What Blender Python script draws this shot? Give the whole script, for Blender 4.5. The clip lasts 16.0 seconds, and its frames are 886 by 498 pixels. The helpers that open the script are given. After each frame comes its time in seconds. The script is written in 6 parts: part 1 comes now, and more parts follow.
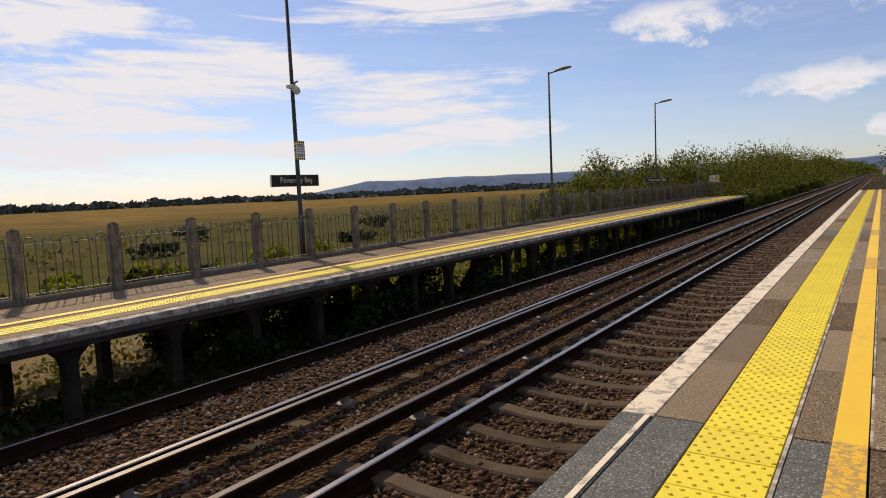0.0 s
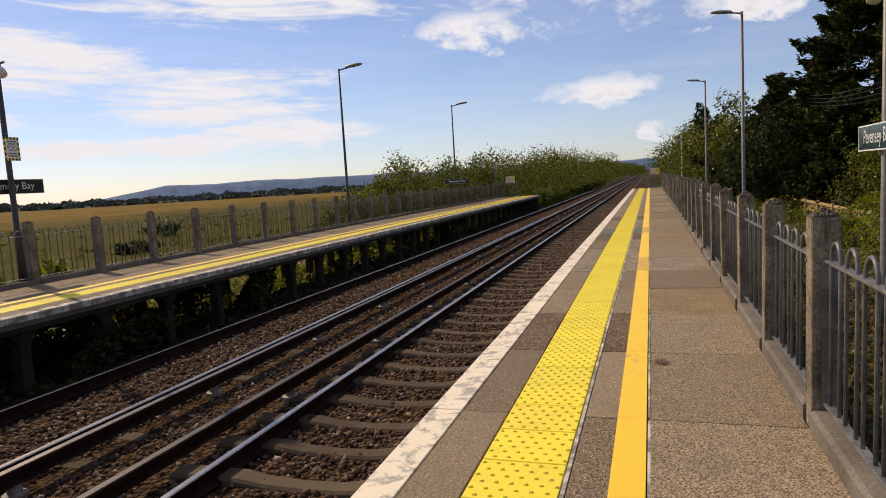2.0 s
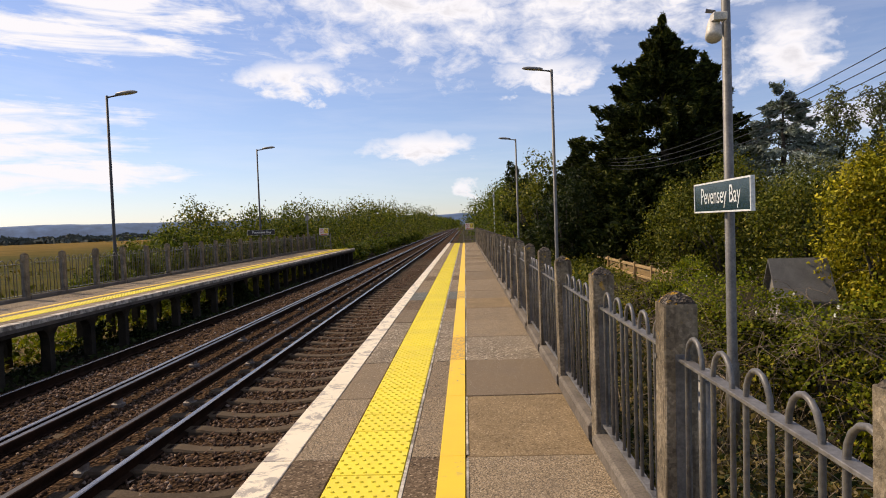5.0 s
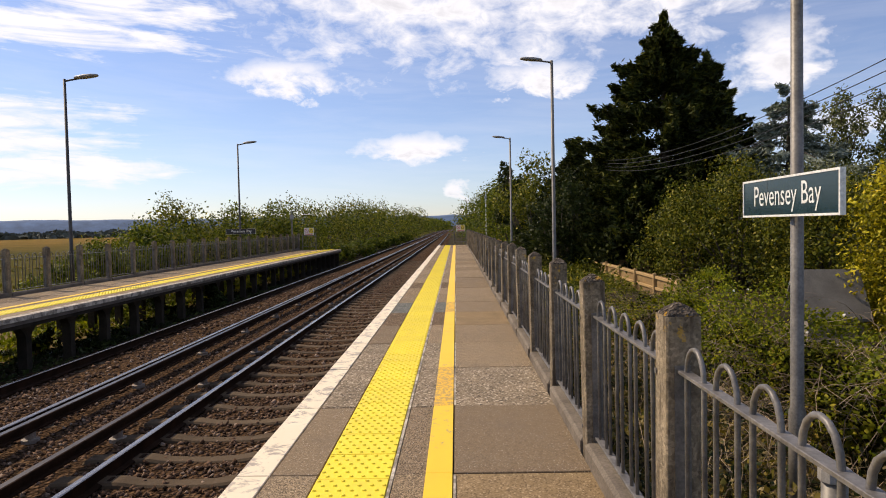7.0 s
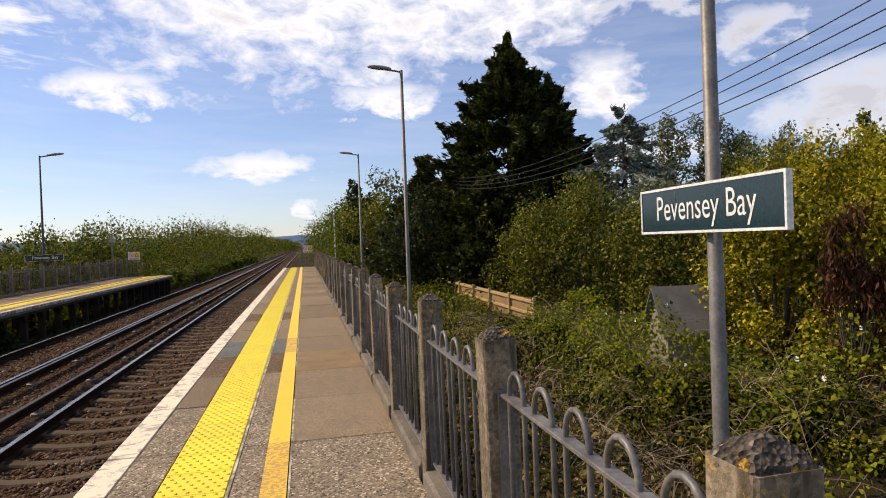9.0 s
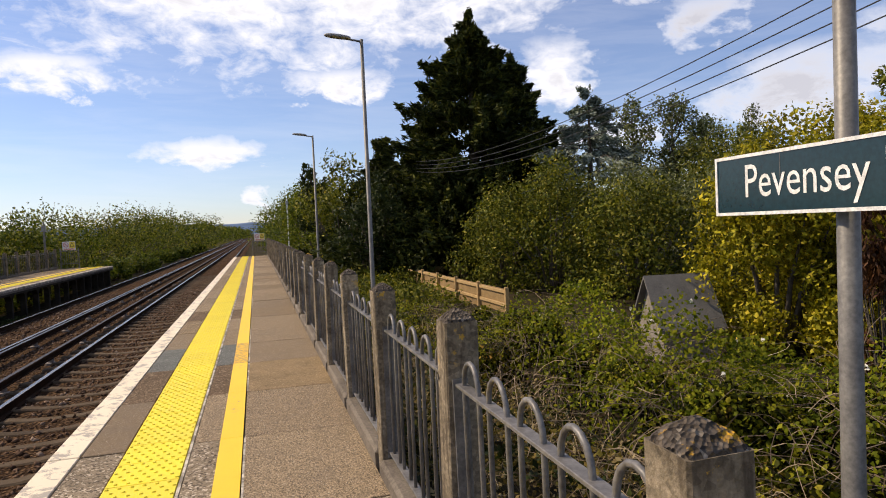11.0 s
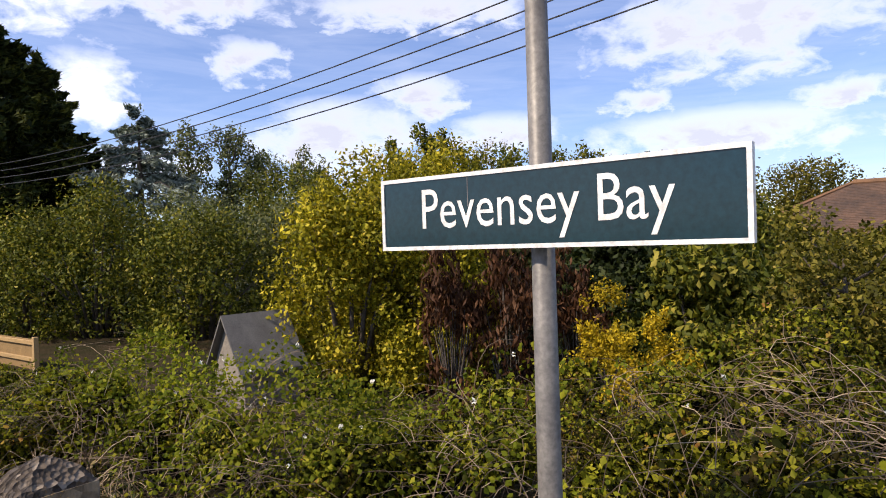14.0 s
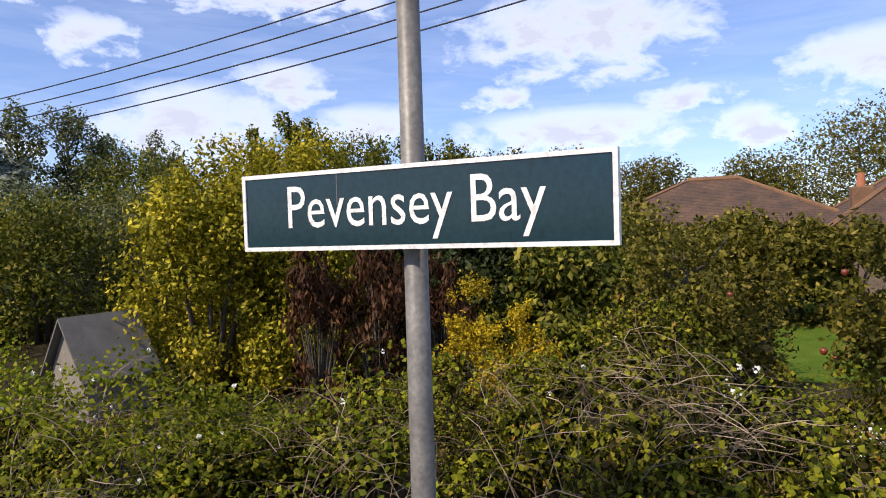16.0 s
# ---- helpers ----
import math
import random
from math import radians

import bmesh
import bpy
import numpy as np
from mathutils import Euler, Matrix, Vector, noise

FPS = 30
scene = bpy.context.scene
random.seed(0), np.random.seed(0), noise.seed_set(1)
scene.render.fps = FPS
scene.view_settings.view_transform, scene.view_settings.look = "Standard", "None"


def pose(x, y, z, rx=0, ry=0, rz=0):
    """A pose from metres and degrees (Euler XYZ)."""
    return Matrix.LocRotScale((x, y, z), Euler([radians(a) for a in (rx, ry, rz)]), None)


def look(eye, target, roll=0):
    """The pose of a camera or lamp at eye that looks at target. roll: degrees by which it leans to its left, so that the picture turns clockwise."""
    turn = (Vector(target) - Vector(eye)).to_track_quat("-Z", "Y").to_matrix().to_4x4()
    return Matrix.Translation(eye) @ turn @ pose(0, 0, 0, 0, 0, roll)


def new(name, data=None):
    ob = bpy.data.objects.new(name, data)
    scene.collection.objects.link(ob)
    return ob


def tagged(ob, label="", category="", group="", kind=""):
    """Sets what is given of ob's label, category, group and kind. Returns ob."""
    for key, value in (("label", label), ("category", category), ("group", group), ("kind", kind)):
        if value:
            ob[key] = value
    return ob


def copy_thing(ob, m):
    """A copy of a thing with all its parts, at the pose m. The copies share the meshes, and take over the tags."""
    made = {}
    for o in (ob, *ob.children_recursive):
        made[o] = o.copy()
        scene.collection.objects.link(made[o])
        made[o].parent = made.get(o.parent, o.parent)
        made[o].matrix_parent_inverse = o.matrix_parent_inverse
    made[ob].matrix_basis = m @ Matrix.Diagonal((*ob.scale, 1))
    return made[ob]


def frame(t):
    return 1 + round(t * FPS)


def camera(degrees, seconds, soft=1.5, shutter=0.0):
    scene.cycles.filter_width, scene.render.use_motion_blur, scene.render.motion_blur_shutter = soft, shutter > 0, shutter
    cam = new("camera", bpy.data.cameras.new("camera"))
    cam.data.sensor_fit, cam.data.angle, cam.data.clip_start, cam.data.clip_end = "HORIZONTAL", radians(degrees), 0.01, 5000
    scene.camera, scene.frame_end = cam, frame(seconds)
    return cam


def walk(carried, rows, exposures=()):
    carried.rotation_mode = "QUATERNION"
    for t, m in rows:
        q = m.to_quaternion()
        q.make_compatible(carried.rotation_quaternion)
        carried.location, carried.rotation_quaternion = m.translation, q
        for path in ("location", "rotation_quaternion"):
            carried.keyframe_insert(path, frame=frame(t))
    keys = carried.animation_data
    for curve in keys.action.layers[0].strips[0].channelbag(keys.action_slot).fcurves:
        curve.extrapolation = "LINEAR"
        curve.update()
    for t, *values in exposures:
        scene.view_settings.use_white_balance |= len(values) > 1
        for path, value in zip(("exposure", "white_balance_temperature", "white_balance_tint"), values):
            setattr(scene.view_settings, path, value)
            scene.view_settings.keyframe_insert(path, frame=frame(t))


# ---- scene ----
cam = camera(68.7, 16.0, soft=1.0)
PATH = [
    (0, (-0.085, -1.126, 1.399), (-1.205, 0.52, 1.216), -2.7),
    (0.5, (-0.105, -0.74, 1.361), (-1.075, 0.996, 1.147), -3.0),
    (1, (-0.057, -0.392, 1.395), (-0.931, 1.395, 1.189), -2.2),
    (1.5, (-0.077, 0.019, 1.395), (-0.795, 1.878, 1.227), -1.9),
    (2, (-0.075, 0.414, 1.381), (-0.689, 2.306, 1.175), -3.4),
    (2.5, (-0.028, 0.811, 1.389), (-0.572, 2.724, 1.177), -2.3),
    (3, (-0.03, 1.13, 1.405), (-0.475, 3.072, 1.225), -1.7),
    (3.5, (-0.007, 1.556, 1.388), (-0.279, 3.531, 1.23), -2.9),
    (4, (0.012, 1.99, 1.412), (-0.21, 3.971, 1.249), -0.3),
    (4.5, (-0.068, 2.414, 1.432), (-0.193, 4.407, 1.322), -1.8),
    (4.7, (-0.079, 2.624, 1.428), (-0.157, 4.621, 1.341), -2.3),
    (6.8, (-0.083, 4.422, 1.453), (-0.142, 6.42, 1.398), -1.4),
    (7, (-0.079, 4.556, 1.439), (-0.12, 6.555, 1.367), -1.2),
    (7.5, (-0.085, 4.929, 1.463), (0.046, 6.924, 1.426), -2.5),
    (8, (0.012, 5.38, 1.455), (0.341, 7.352, 1.448), -2.4),
    (8.5, (0.056, 5.715, 1.462), (0.427, 7.68, 1.462), -2.2),
    (8.7, (0.048, 5.866, 1.463), (0.451, 7.825, 1.454), -2.0),
    (10.8, (-0.002, 7.479, 1.477), (0.448, 9.427, 1.408), -2.3),
    (11, (0.037, 7.596, 1.473), (0.589, 9.517, 1.4), -2.5),
    (11.5, (0.136, 7.872, 1.489), (0.986, 9.682, 1.464), -2.8),
    (12, (0.201, 8.099, 1.489), (1.349, 9.736, 1.449), -2.3),
    (12.5, (0.195, 8.322, 1.49), (1.575, 9.769, 1.462), -2.6),
    (13, (0.253, 8.509, 1.48), (1.669, 9.92, 1.412), -2.0),
    (13.5, (0.329, 8.667, 1.499), (1.826, 9.992, 1.451), -2.5),
    (14, (0.277, 8.802, 1.493), (1.907, 9.961, 1.47), -1.8),
    (14.5, (0.249, 8.875, 1.505), (2.004, 9.832, 1.455), -1.3),
    (15, (0.305, 8.865, 1.519), (2.105, 9.735, 1.477), -1.6),
    (15.5, (0.34, 8.864, 1.523), (2.18, 9.649, 1.499), -1.0),
    (16, (0.355, 8.868, 1.53), (2.185, 9.672, 1.469), -1.8),
]
EXPOSURES = [(0.0, -0.42, 6900, 16), (3.5, -0.26, 6900, 16), (7.0, -0.1, 6850, 16), (11.0, -0.05, 6750, 15), (12.5, 0.14, 6450, 17), (14.0, 0.24, 6250, 18), (16.0, 0.16, 6050, 17)]
walk(cam, [(t, look(eye, target, roll)) for t, eye, target, roll in PATH], EXPOSURES)

# ---- world, sun, exposure ----
SUN_AZ, SUN_EL = 62.0, 43.0      # degrees: from +y towards -x, above the horizon
sun_way = Vector((-math.sin(radians(SUN_AZ)) * math.cos(radians(SUN_EL)), math.cos(radians(SUN_AZ)) * math.cos(radians(SUN_EL)), math.sin(radians(SUN_EL))))
sun = new("sun", bpy.data.lights.new("sun", "SUN"))
sun.data.energy, sun.data.angle, sun.data.color = 4.9, radians(0.6), (1.0, 0.85, 0.63)
sun.matrix_world = look(sun_way * 60, (0, 0, 0))


class Nodes:
    """A small builder for node trees."""

    def __init__(self, tree):
        self.tree = tree
        tree.nodes.clear()

    def add(self, kind, inputs=None, **props):
        n = self.tree.nodes.new(kind)
        for key, value in props.items():
            if key == "op":
                n.operation = value
            elif key == "blend":
                n.blend_type = value
            elif key == "dtype":
                n.data_type = value
            elif key == "sky":
                n.sky_type = value
            elif key == "dims":
                n.noise_dimensions = value
            elif key == "feature":
                n.feature = value
        for key, value in (inputs or {}).items():
            if hasattr(value, "is_output"):
                self.tree.links.new(value, n.inputs[key])
            else:
                n.inputs[key].default_value = value
        return n

    def math(self, op, a, b=0.0, c=None):
        ins = {0: a, 1: b}
        if c is not None:
            ins[2] = c
        return self.add("ShaderNodeMath", ins, op=op).outputs[0]

    def noise(self, vec, scale, detail=4.0, rough=0.55, distort=0.0):
        return self.add("ShaderNodeTexNoise", {"Vector": vec, "Scale": scale, "Detail": detail, "Roughness": rough, "Distortion": distort}).outputs["Fac"]

    def ramp(self, fac, stops):
        n = self.add("ShaderNodeValToRGB", {"Fac": fac})
        els = n.color_ramp.elements
        while len(els) < len(stops):
            els.new(0.5)
        for e, (p, c) in zip(els, stops):
            e.position, e.color = p, (c if len(c) == 4 else (*c, 1.0))
        return n.outputs["Color"]

    def mix(self, fac, a, b, blend="MIX"):
        n = self.add("ShaderNodeMix", blend=blend, dtype="RGBA")
        for sock, value in ((n.inputs[0], fac), (n.inputs[6], a), (n.inputs[7], b)):
            if hasattr(value, "is_output"):
                self.tree.links.new(value, sock)
            else:
                sock.default_value = value if not isinstance(value, tuple) or len(value) == 4 else (*value, 1.0)
        return n.outputs[2]

    def grey(self, v):
        return self.ramp(v, [(0.0, (0, 0, 0)), (1.0, (1, 1, 1))])


# clouds: bearing from +y towards +x, height over the horizon, half width, half height, in degrees
STREAKS = ((-62.4, 6.3, 9.5, 4.6), (-54.7, 10.4, 10.6, 2.2), (-35.5, 7.9, 9.0, 2.0), (-33.5, 14.8, 11.9, 1.5), (-30.5, 4.6, 6.5, 1.1), (-42.8, 4.0, 12.5, 0.8), (-54.8, 4.4, 5.0, 0.8), (-65.0, 14.0, 8.0, 2.6), (-27.0, 17.0, 7.0, 1.8))
HEAPS = ((-14.4, 12.8, 4.7, 1.3), (-3.3, 6.8, 4.2, 1.2), (0.3, 3.2, 1.3, 0.5), (1.0, 20.6, 17.5, 6.4), (7.8, 12.4, 4.0, 1.3), (17.0, 20.8, 10.0, 5.2), (26.2, 12.5, 3.2, 2.6))
BANKS = ((38.0, 15.4, 2.4, 1.5), (45.6, 9.2, 6.4, 2.8), (34.0, 20.0, 7.0, 1.8), (60.0, 8.8, 4.0, 1.8), (52.9, 12.6, 3.7, 1.6), (79.3, 16.2, 8.6, 3.2), (77.7, 8.0, 8.5, 1.8), (92.3, 7.4, 2.6, 1.6), (99.5, 11.3, 3.4, 2.2), (72.4, 11.2, 2.6, 0.9), (87.3, 10.1, 3.0, 1.0), (53.2, 19.5, 8.0, 1.5), (30.0, 7.0, 4.0, 1.0))


def build_world():
    w = bpy.data.worlds.new("sky")
    w.use_nodes = True
    scene.world = w
    n = Nodes(w.node_tree)
    sky = n.add("ShaderNodeTexSky", sky="NISHITA")
    sky.sun_disc, sky.sun_elevation, sky.sun_rotation = False, radians(SUN_EL), radians(-SUN_AZ)
    sky.air_density, sky.dust_density, sky.ozone_density = 1.0, 0.25, 3.0
    way = n.add("ShaderNodeTexCoord").outputs["Generated"]
    sep = n.add("ShaderNodeSeparateXYZ", {0: way})
    up = n.math("MAXIMUM", sep.outputs[2], 0.0)
    bearing = n.math("MULTIPLY", n.math("ARCTAN2", sep.outputs[0], sep.outputs[1]), 57.296)
    rise = n.math("MULTIPLY", n.math("ARCSINE", sep.outputs[2]), 57.296)

    def chart(sx, sy, shift):
        return n.add("ShaderNodeCombineXYZ", {0: n.math("MULTIPLY", bearing, sx), 1: n.math("MULTIPLY_ADD", rise, sy, n.math("MULTIPLY", bearing, 0.01)), 2: shift}).outputs[0]

    def span(v, lo, hi, a=0.0, b=1.0):
        return n.add("ShaderNodeMapRange", {0: v, 1: lo, 2: hi, 3: a, 4: b}).outputs[0]

    def gather(spots, bend_a, bend_e):
        """How deep inside the nearest cloud of the list: 1 at its middle, 0 at its edge."""
        field = None
        aa, ee = n.math("ADD", bearing, bend_a), n.math("ADD", rise, bend_e)
        for az, el, wa, we in spots:
            u = n.math("MULTIPLY", n.math("SUBTRACT", aa, az), 1.0 / wa)
            v = n.math("MULTIPLY", n.math("SUBTRACT", ee, el), 1.0 / we)
            f = n.math("SUBTRACT", 1.0, n.math("MULTIPLY_ADD", u, u, n.math("MULTIPLY", v, v)))
            field = f if field is None else n.math("MAXIMUM", field, f)
        return n.math("MAXIMUM", field, -2.0)

    puff = n.noise(chart(0.20, 0.36, 3.0), 1.6, 9.0, 0.60, 0.3)
    warp = n.noise(chart(0.20, 0.30, 9.0), 1.4, 6.0, 0.6)
    comb = n.noise(chart(0.055, 0.42, 5.0), 1.7, 9.0, 0.62, 0.6)
    ripple = n.noise(chart(0.5, 1.1, 1.0), 1.5, 4.0, 0.6, 0.5)
    side_a, side_e = n.math("MULTIPLY", n.math("SUBTRACT", warp, 0.5), 9.0), n.math("MULTIPLY", n.math("SUBTRACT", puff, 0.5), 4.0)
    heap_f = n.math("MULTIPLY_ADD", n.math("SUBTRACT", puff, 0.45), 4.4, gather(HEAPS, side_a, side_e))
    bank_f = n.math("MULTIPLY_ADD", n.math("SUBTRACT", puff, 0.45), 4.6, gather(BANKS, side_a, side_e))
    streak_f = n.math("MULTIPLY_ADD", n.math("SUBTRACT", comb, 0.47), 6.5, gather(STREAKS, side_a, n.math("MULTIPLY", side_e, 0.5)))
    streak_f = n.math("MULTIPLY_ADD", n.math("SUBTRACT", ripple, 0.5), span(bearing, -60.0, -50.0, 1.8, 0.3), streak_f)
    heap, bank, streak = span(heap_f, -0.5, 1.2), span(bank_f, -0.8, 1.3, 0.0, 0.92), span(streak_f, -0.4, 1.0, 0.0, 1.0)
    cover = n.math("MAXIMUM", n.math("MAXIMUM", heap, bank), streak)
    # broken cloud over the rest of the sky, and thin veils between the clouds
    lift = n.math("ADD", up, 0.42)
    dome = n.add("ShaderNodeCombineXYZ", {0: n.math("DIVIDE", sep.outputs[0], lift), 1: n.math("DIVIDE", sep.outputs[1], lift), 2: 0.4}).outputs[0]
    broken = span(n.noise(dome, 3.1, 8.0, 0.5, 0.1), 0.50, 0.64)
    rest = n.math("MAXIMUM", span(rise, 22.0, 27.0), n.math("MAXIMUM", span(bearing, 104.0, 114.0), span(bearing, -78.0, -88.0)))
    veil = span(comb, 0.38, 0.75, 0.06, 0.20)
    cover = n.math("MAXIMUM", n.math("MAXIMUM", cover, veil), n.math("MULTIPLY", broken, rest))
    cover = n.math("MULTIPLY", cover, span(up, 0.0, 0.06, 0.25, 1.0))
    deep = n.math("MULTIPLY", span(bank_f, 0.45, 1.5), 0.75)
    deep = n.math("MAXIMUM", deep, n.math("MULTIPLY", n.math("MULTIPLY", span(heap_f, 1.2, 2.2), span(puff, 0.5, 0.62)), 0.5))
    white = n.mix(deep, (9.0, 9.3, 9.8, 1.0), (5.0, 5.1, 5.6, 1.0))
    blue = n.mix(1.0, sky.outputs[0], (0.985, 1.03, 1.21, 1.0), "MULTIPLY")
    out = n.mix(cover, blue, white)
    bg = n.add("ShaderNodeBackground", {"Color": out, "Strength": 0.117})
    n.add("ShaderNodeOutputWorld", {0: bg.outputs[0]})


build_world()


# ---- materials ----
def material(name, paint, rough=0.8, metal=0.0, bump=None, spec=0.5, translucent=0.0):
    """paint(n, coords) -> colour socket or tuple; bump(n, coords) -> (height socket, strength, distance)."""
    m = bpy.data.materials.new(name)
    m.use_nodes = True
    n = Nodes(m.node_tree)
    co = n.add("ShaderNodeTexCoord").outputs["Object"]
    geo = n.add("ShaderNodeNewGeometry").outputs["Position"]
    colour = paint(n, geo)
    ins = {"Roughness": rough(n, geo) if callable(rough) else rough, "Metallic": metal, "Specular IOR Level": spec}
    ins["Base Color"] = colour if hasattr(colour, "is_output") else (*colour, 1.0)
    if bump:
        h, s, d = bump(n, geo)
        ins["Normal"] = n.add("ShaderNodeBump", {"Height": h, "Strength": s, "Distance": d}).outputs[0]
    b = n.add("ShaderNodeBsdfPrincipled", ins)
    top = b.outputs[0]
    if translucent:
        t = n.add("ShaderNodeBsdfTranslucent", {"Color": n.mix(1.0, ins["Base Color"], (1.0, 1.0, 0.45, 1.0), "MULTIPLY")})
        top = n.add("ShaderNodeMixShader", {0: translucent, 1: top, 2: t.outputs[0]}).outputs[0]
    n.add("ShaderNodeOutputMaterial", {0: top})
    return m


def rnd(n):
    return n.add("ShaderNodeObjectInfo").outputs["Random"]


def island(n):
    return n.add("ShaderNodeNewGeometry").outputs["Random Per Island"]


def two_scale(a, b, big=0.9, small=40.0, c=None, lo=0.35, hi=0.65):
    def paint(n, p):
        f = n.add("ShaderNodeMapRange", {0: n.noise(p, big, 5.0, 0.6), 1: lo, 2: hi}).outputs[0]
        col = n.mix(f, a, b)
        g = n.add("ShaderNodeMapRange", {0: n.noise(p, small, 3.0, 0.6), 1: 0.3, 2: 0.7, 3: 0.72, 4: 1.22}).outputs[0]
        return n.mix(1.0, col, n.add("ShaderNodeCombineColor", {0: g, 1: g, 2: g}).outputs[0], "MULTIPLY")
    return paint


def grain(scale=60.0, strength=0.5, dist=0.004):
    return lambda n, p: (n.noise(p, scale, 4.0, 0.65), strength, dist)


def slab_paint(n, p):
    r = rnd(n)
    base = n.ramp(r, [(0.0, (0.20, 0.148, 0.090)), (0.3, (0.255, 0.192, 0.120)), (0.55, (0.215, 0.160, 0.100)), (0.78, (0.165, 0.121, 0.076)), (1.0, (0.235, 0.170, 0.096))])
    v = n.add("ShaderNodeTexVoronoi", {"Vector": p, "Scale": 150.0})
    chips = n.add("ShaderNodeMapRange", {0: v.outputs["Color"], 1: 0.25, 2: 0.95, 3: 0.42, 4: 2.0}).outputs[0]
    rough_slab = n.add("ShaderNodeMapRange", {0: n.math("FRACT", n.math("MULTIPLY", r, 7.31)), 1: 0.3, 2: 0.75, 3: 0.4, 4: 1.0}).outputs[0]
    g = n.mix(rough_slab, (1.0, 1.0, 1.0, 1.0), n.add("ShaderNodeCombineColor", {0: chips, 1: chips, 2: chips}).outputs[0])
    col = n.mix(1.0, base, g, "MULTIPLY")
    sparkle = n.add("ShaderNodeMapRange", {0: n.noise(p, 95.0, 2.0, 0.5), 1: 0.63, 2: 0.70}).outputs[0]
    col = n.mix(n.math("MULTIPLY", sparkle, 0.7), col, (0.66, 0.59, 0.48))
    dirt = n.add("ShaderNodeMapRange", {0: n.noise(p, 2.2, 6.0, 0.65), 1: 0.5, 2: 0.75, 3: 0.0, 4: 0.5}).outputs[0]
    return n.mix(dirt, col, (0.15, 0.12, 0.09))


M = {}
M["slab"] = material("paving_slab", slab_paint, 0.85, bump=grain(90.0, 0.6, 0.004), spec=0.15)


def chip_paint(base, dark, light, size=70.0):
    def paint(n, p):
        v = n.add("ShaderNodeTexVoronoi", {"Vector": p, "Scale": size})
        c = n.ramp(v.outputs["Color"], [(0.15, dark), (0.45, base), (0.7, base), (0.92, light)])
        f = n.add("ShaderNodeMapRange", {0: n.noise(p, 2.4, 5.0, 0.65), 1: 0.35, 2: 0.7, 3: 1.1, 4: 0.75}).outputs[0]
        return n.mix(1.0, c, n.add("ShaderNodeCombineColor", {0: f, 1: f, 2: f}).outputs[0], "MULTIPLY")
    return paint


M["pebble_slab"] = material("exposed_pebble_slab", chip_paint((0.26, 0.205, 0.138), (0.08, 0.062, 0.044), (0.62, 0.53, 0.41)), 0.85, bump=grain(70.0, 0.9, 0.006), spec=0.15)
M["brown_slab"] = material("dark_brown_slab", chip_paint((0.15, 0.104, 0.064), (0.065, 0.045, 0.028), (0.36, 0.27, 0.18), 80.0), 0.9, bump=grain(80.0, 0.8, 0.005), spec=0.1)
M["tan_slab"] = material("tan_stained_slab", chip_paint((0.26, 0.185, 0.10), (0.15, 0.105, 0.06), (0.42, 0.32, 0.20), 110.0), 0.9, bump=grain(80.0, 0.6, 0.004), spec=0.1)
M["grey_slab"] = material("grey_slab", chip_paint((0.135, 0.14, 0.125), (0.075, 0.078, 0.07), (0.36, 0.35, 0.32), 120.0), 0.9, bump=grain(80.0, 0.6, 0.004), spec=0.15)


def worn_white(n, p):
    wear = n.add("ShaderNodeMapRange", {0: n.noise(p, 6.0, 9.0, 0.74, 0.5), 1: 0.505, 2: 0.58}).outputs[0]
    base = n.mix(n.noise(p, 2.0, 5.0, 0.6), (0.86, 0.75, 0.56), (0.70, 0.60, 0.43))
    return n.mix(n.math("MULTIPLY", wear, 0.8), base, (0.27, 0.24, 0.21))


def bare_yellow(n, p):
    wear = n.add("ShaderNodeMapRange", {0: n.noise(p, 26.0, 8.0, 0.75, 0.4), 1: 0.47, 2: 0.52}).outputs[0]
    base = n.mix(n.noise(p, 3.0, 4.0, 0.6), (0.88, 0.55, 0.02), (0.78, 0.42, 0.018))
    return n.mix(n.math("MULTIPLY", wear, 0.8), base, (0.36, 0.25, 0.10))


def worn_yellow(n, p):
    wear = n.add("ShaderNodeMapRange", {0: n.noise(p, 16.0, 8.0, 0.75, 0.5), 1: 0.56, 2: 0.60}).outputs[0]
    where = n.add("ShaderNodeMapRange", {0: n.noise(p, 0.7, 2.0, 0.5), 1: 0.50, 2: 0.62}).outputs[0]
    base = n.mix(n.noise(p, 3.0, 4.0, 0.6), (0.90, 0.60, 0.02), (0.82, 0.50, 0.018))
    return n.mix(n.math("MULTIPLY", wear, n.math("MULTIPLY", where, 0.9)), base, (0.34, 0.27, 0.17))


def tactile_yellow(n, p):
    base = n.mix(rnd(n), (0.88, 0.71, 0.03), (0.80, 0.64, 0.035))
    dirt = n.add("ShaderNodeMapRange", {0: n.noise(p, 5.0, 7.0, 0.7), 1: 0.5, 2: 0.8, 3: 0.0, 4: 0.35}).outputs[0]
    return n.mix(dirt, base, (0.45, 0.33, 0.06))


def coping_paint(n, p):
    wear = n.add("ShaderNodeMapRange", {0: n.noise(p, 5.0, 9.0, 0.74, 0.6), 1: 0.42, 2: 0.56}).outputs[0]
    return n.mix(n.math("MULTIPLY", wear, 0.85), (0.62, 0.56, 0.46), (0.14, 0.12, 0.095))


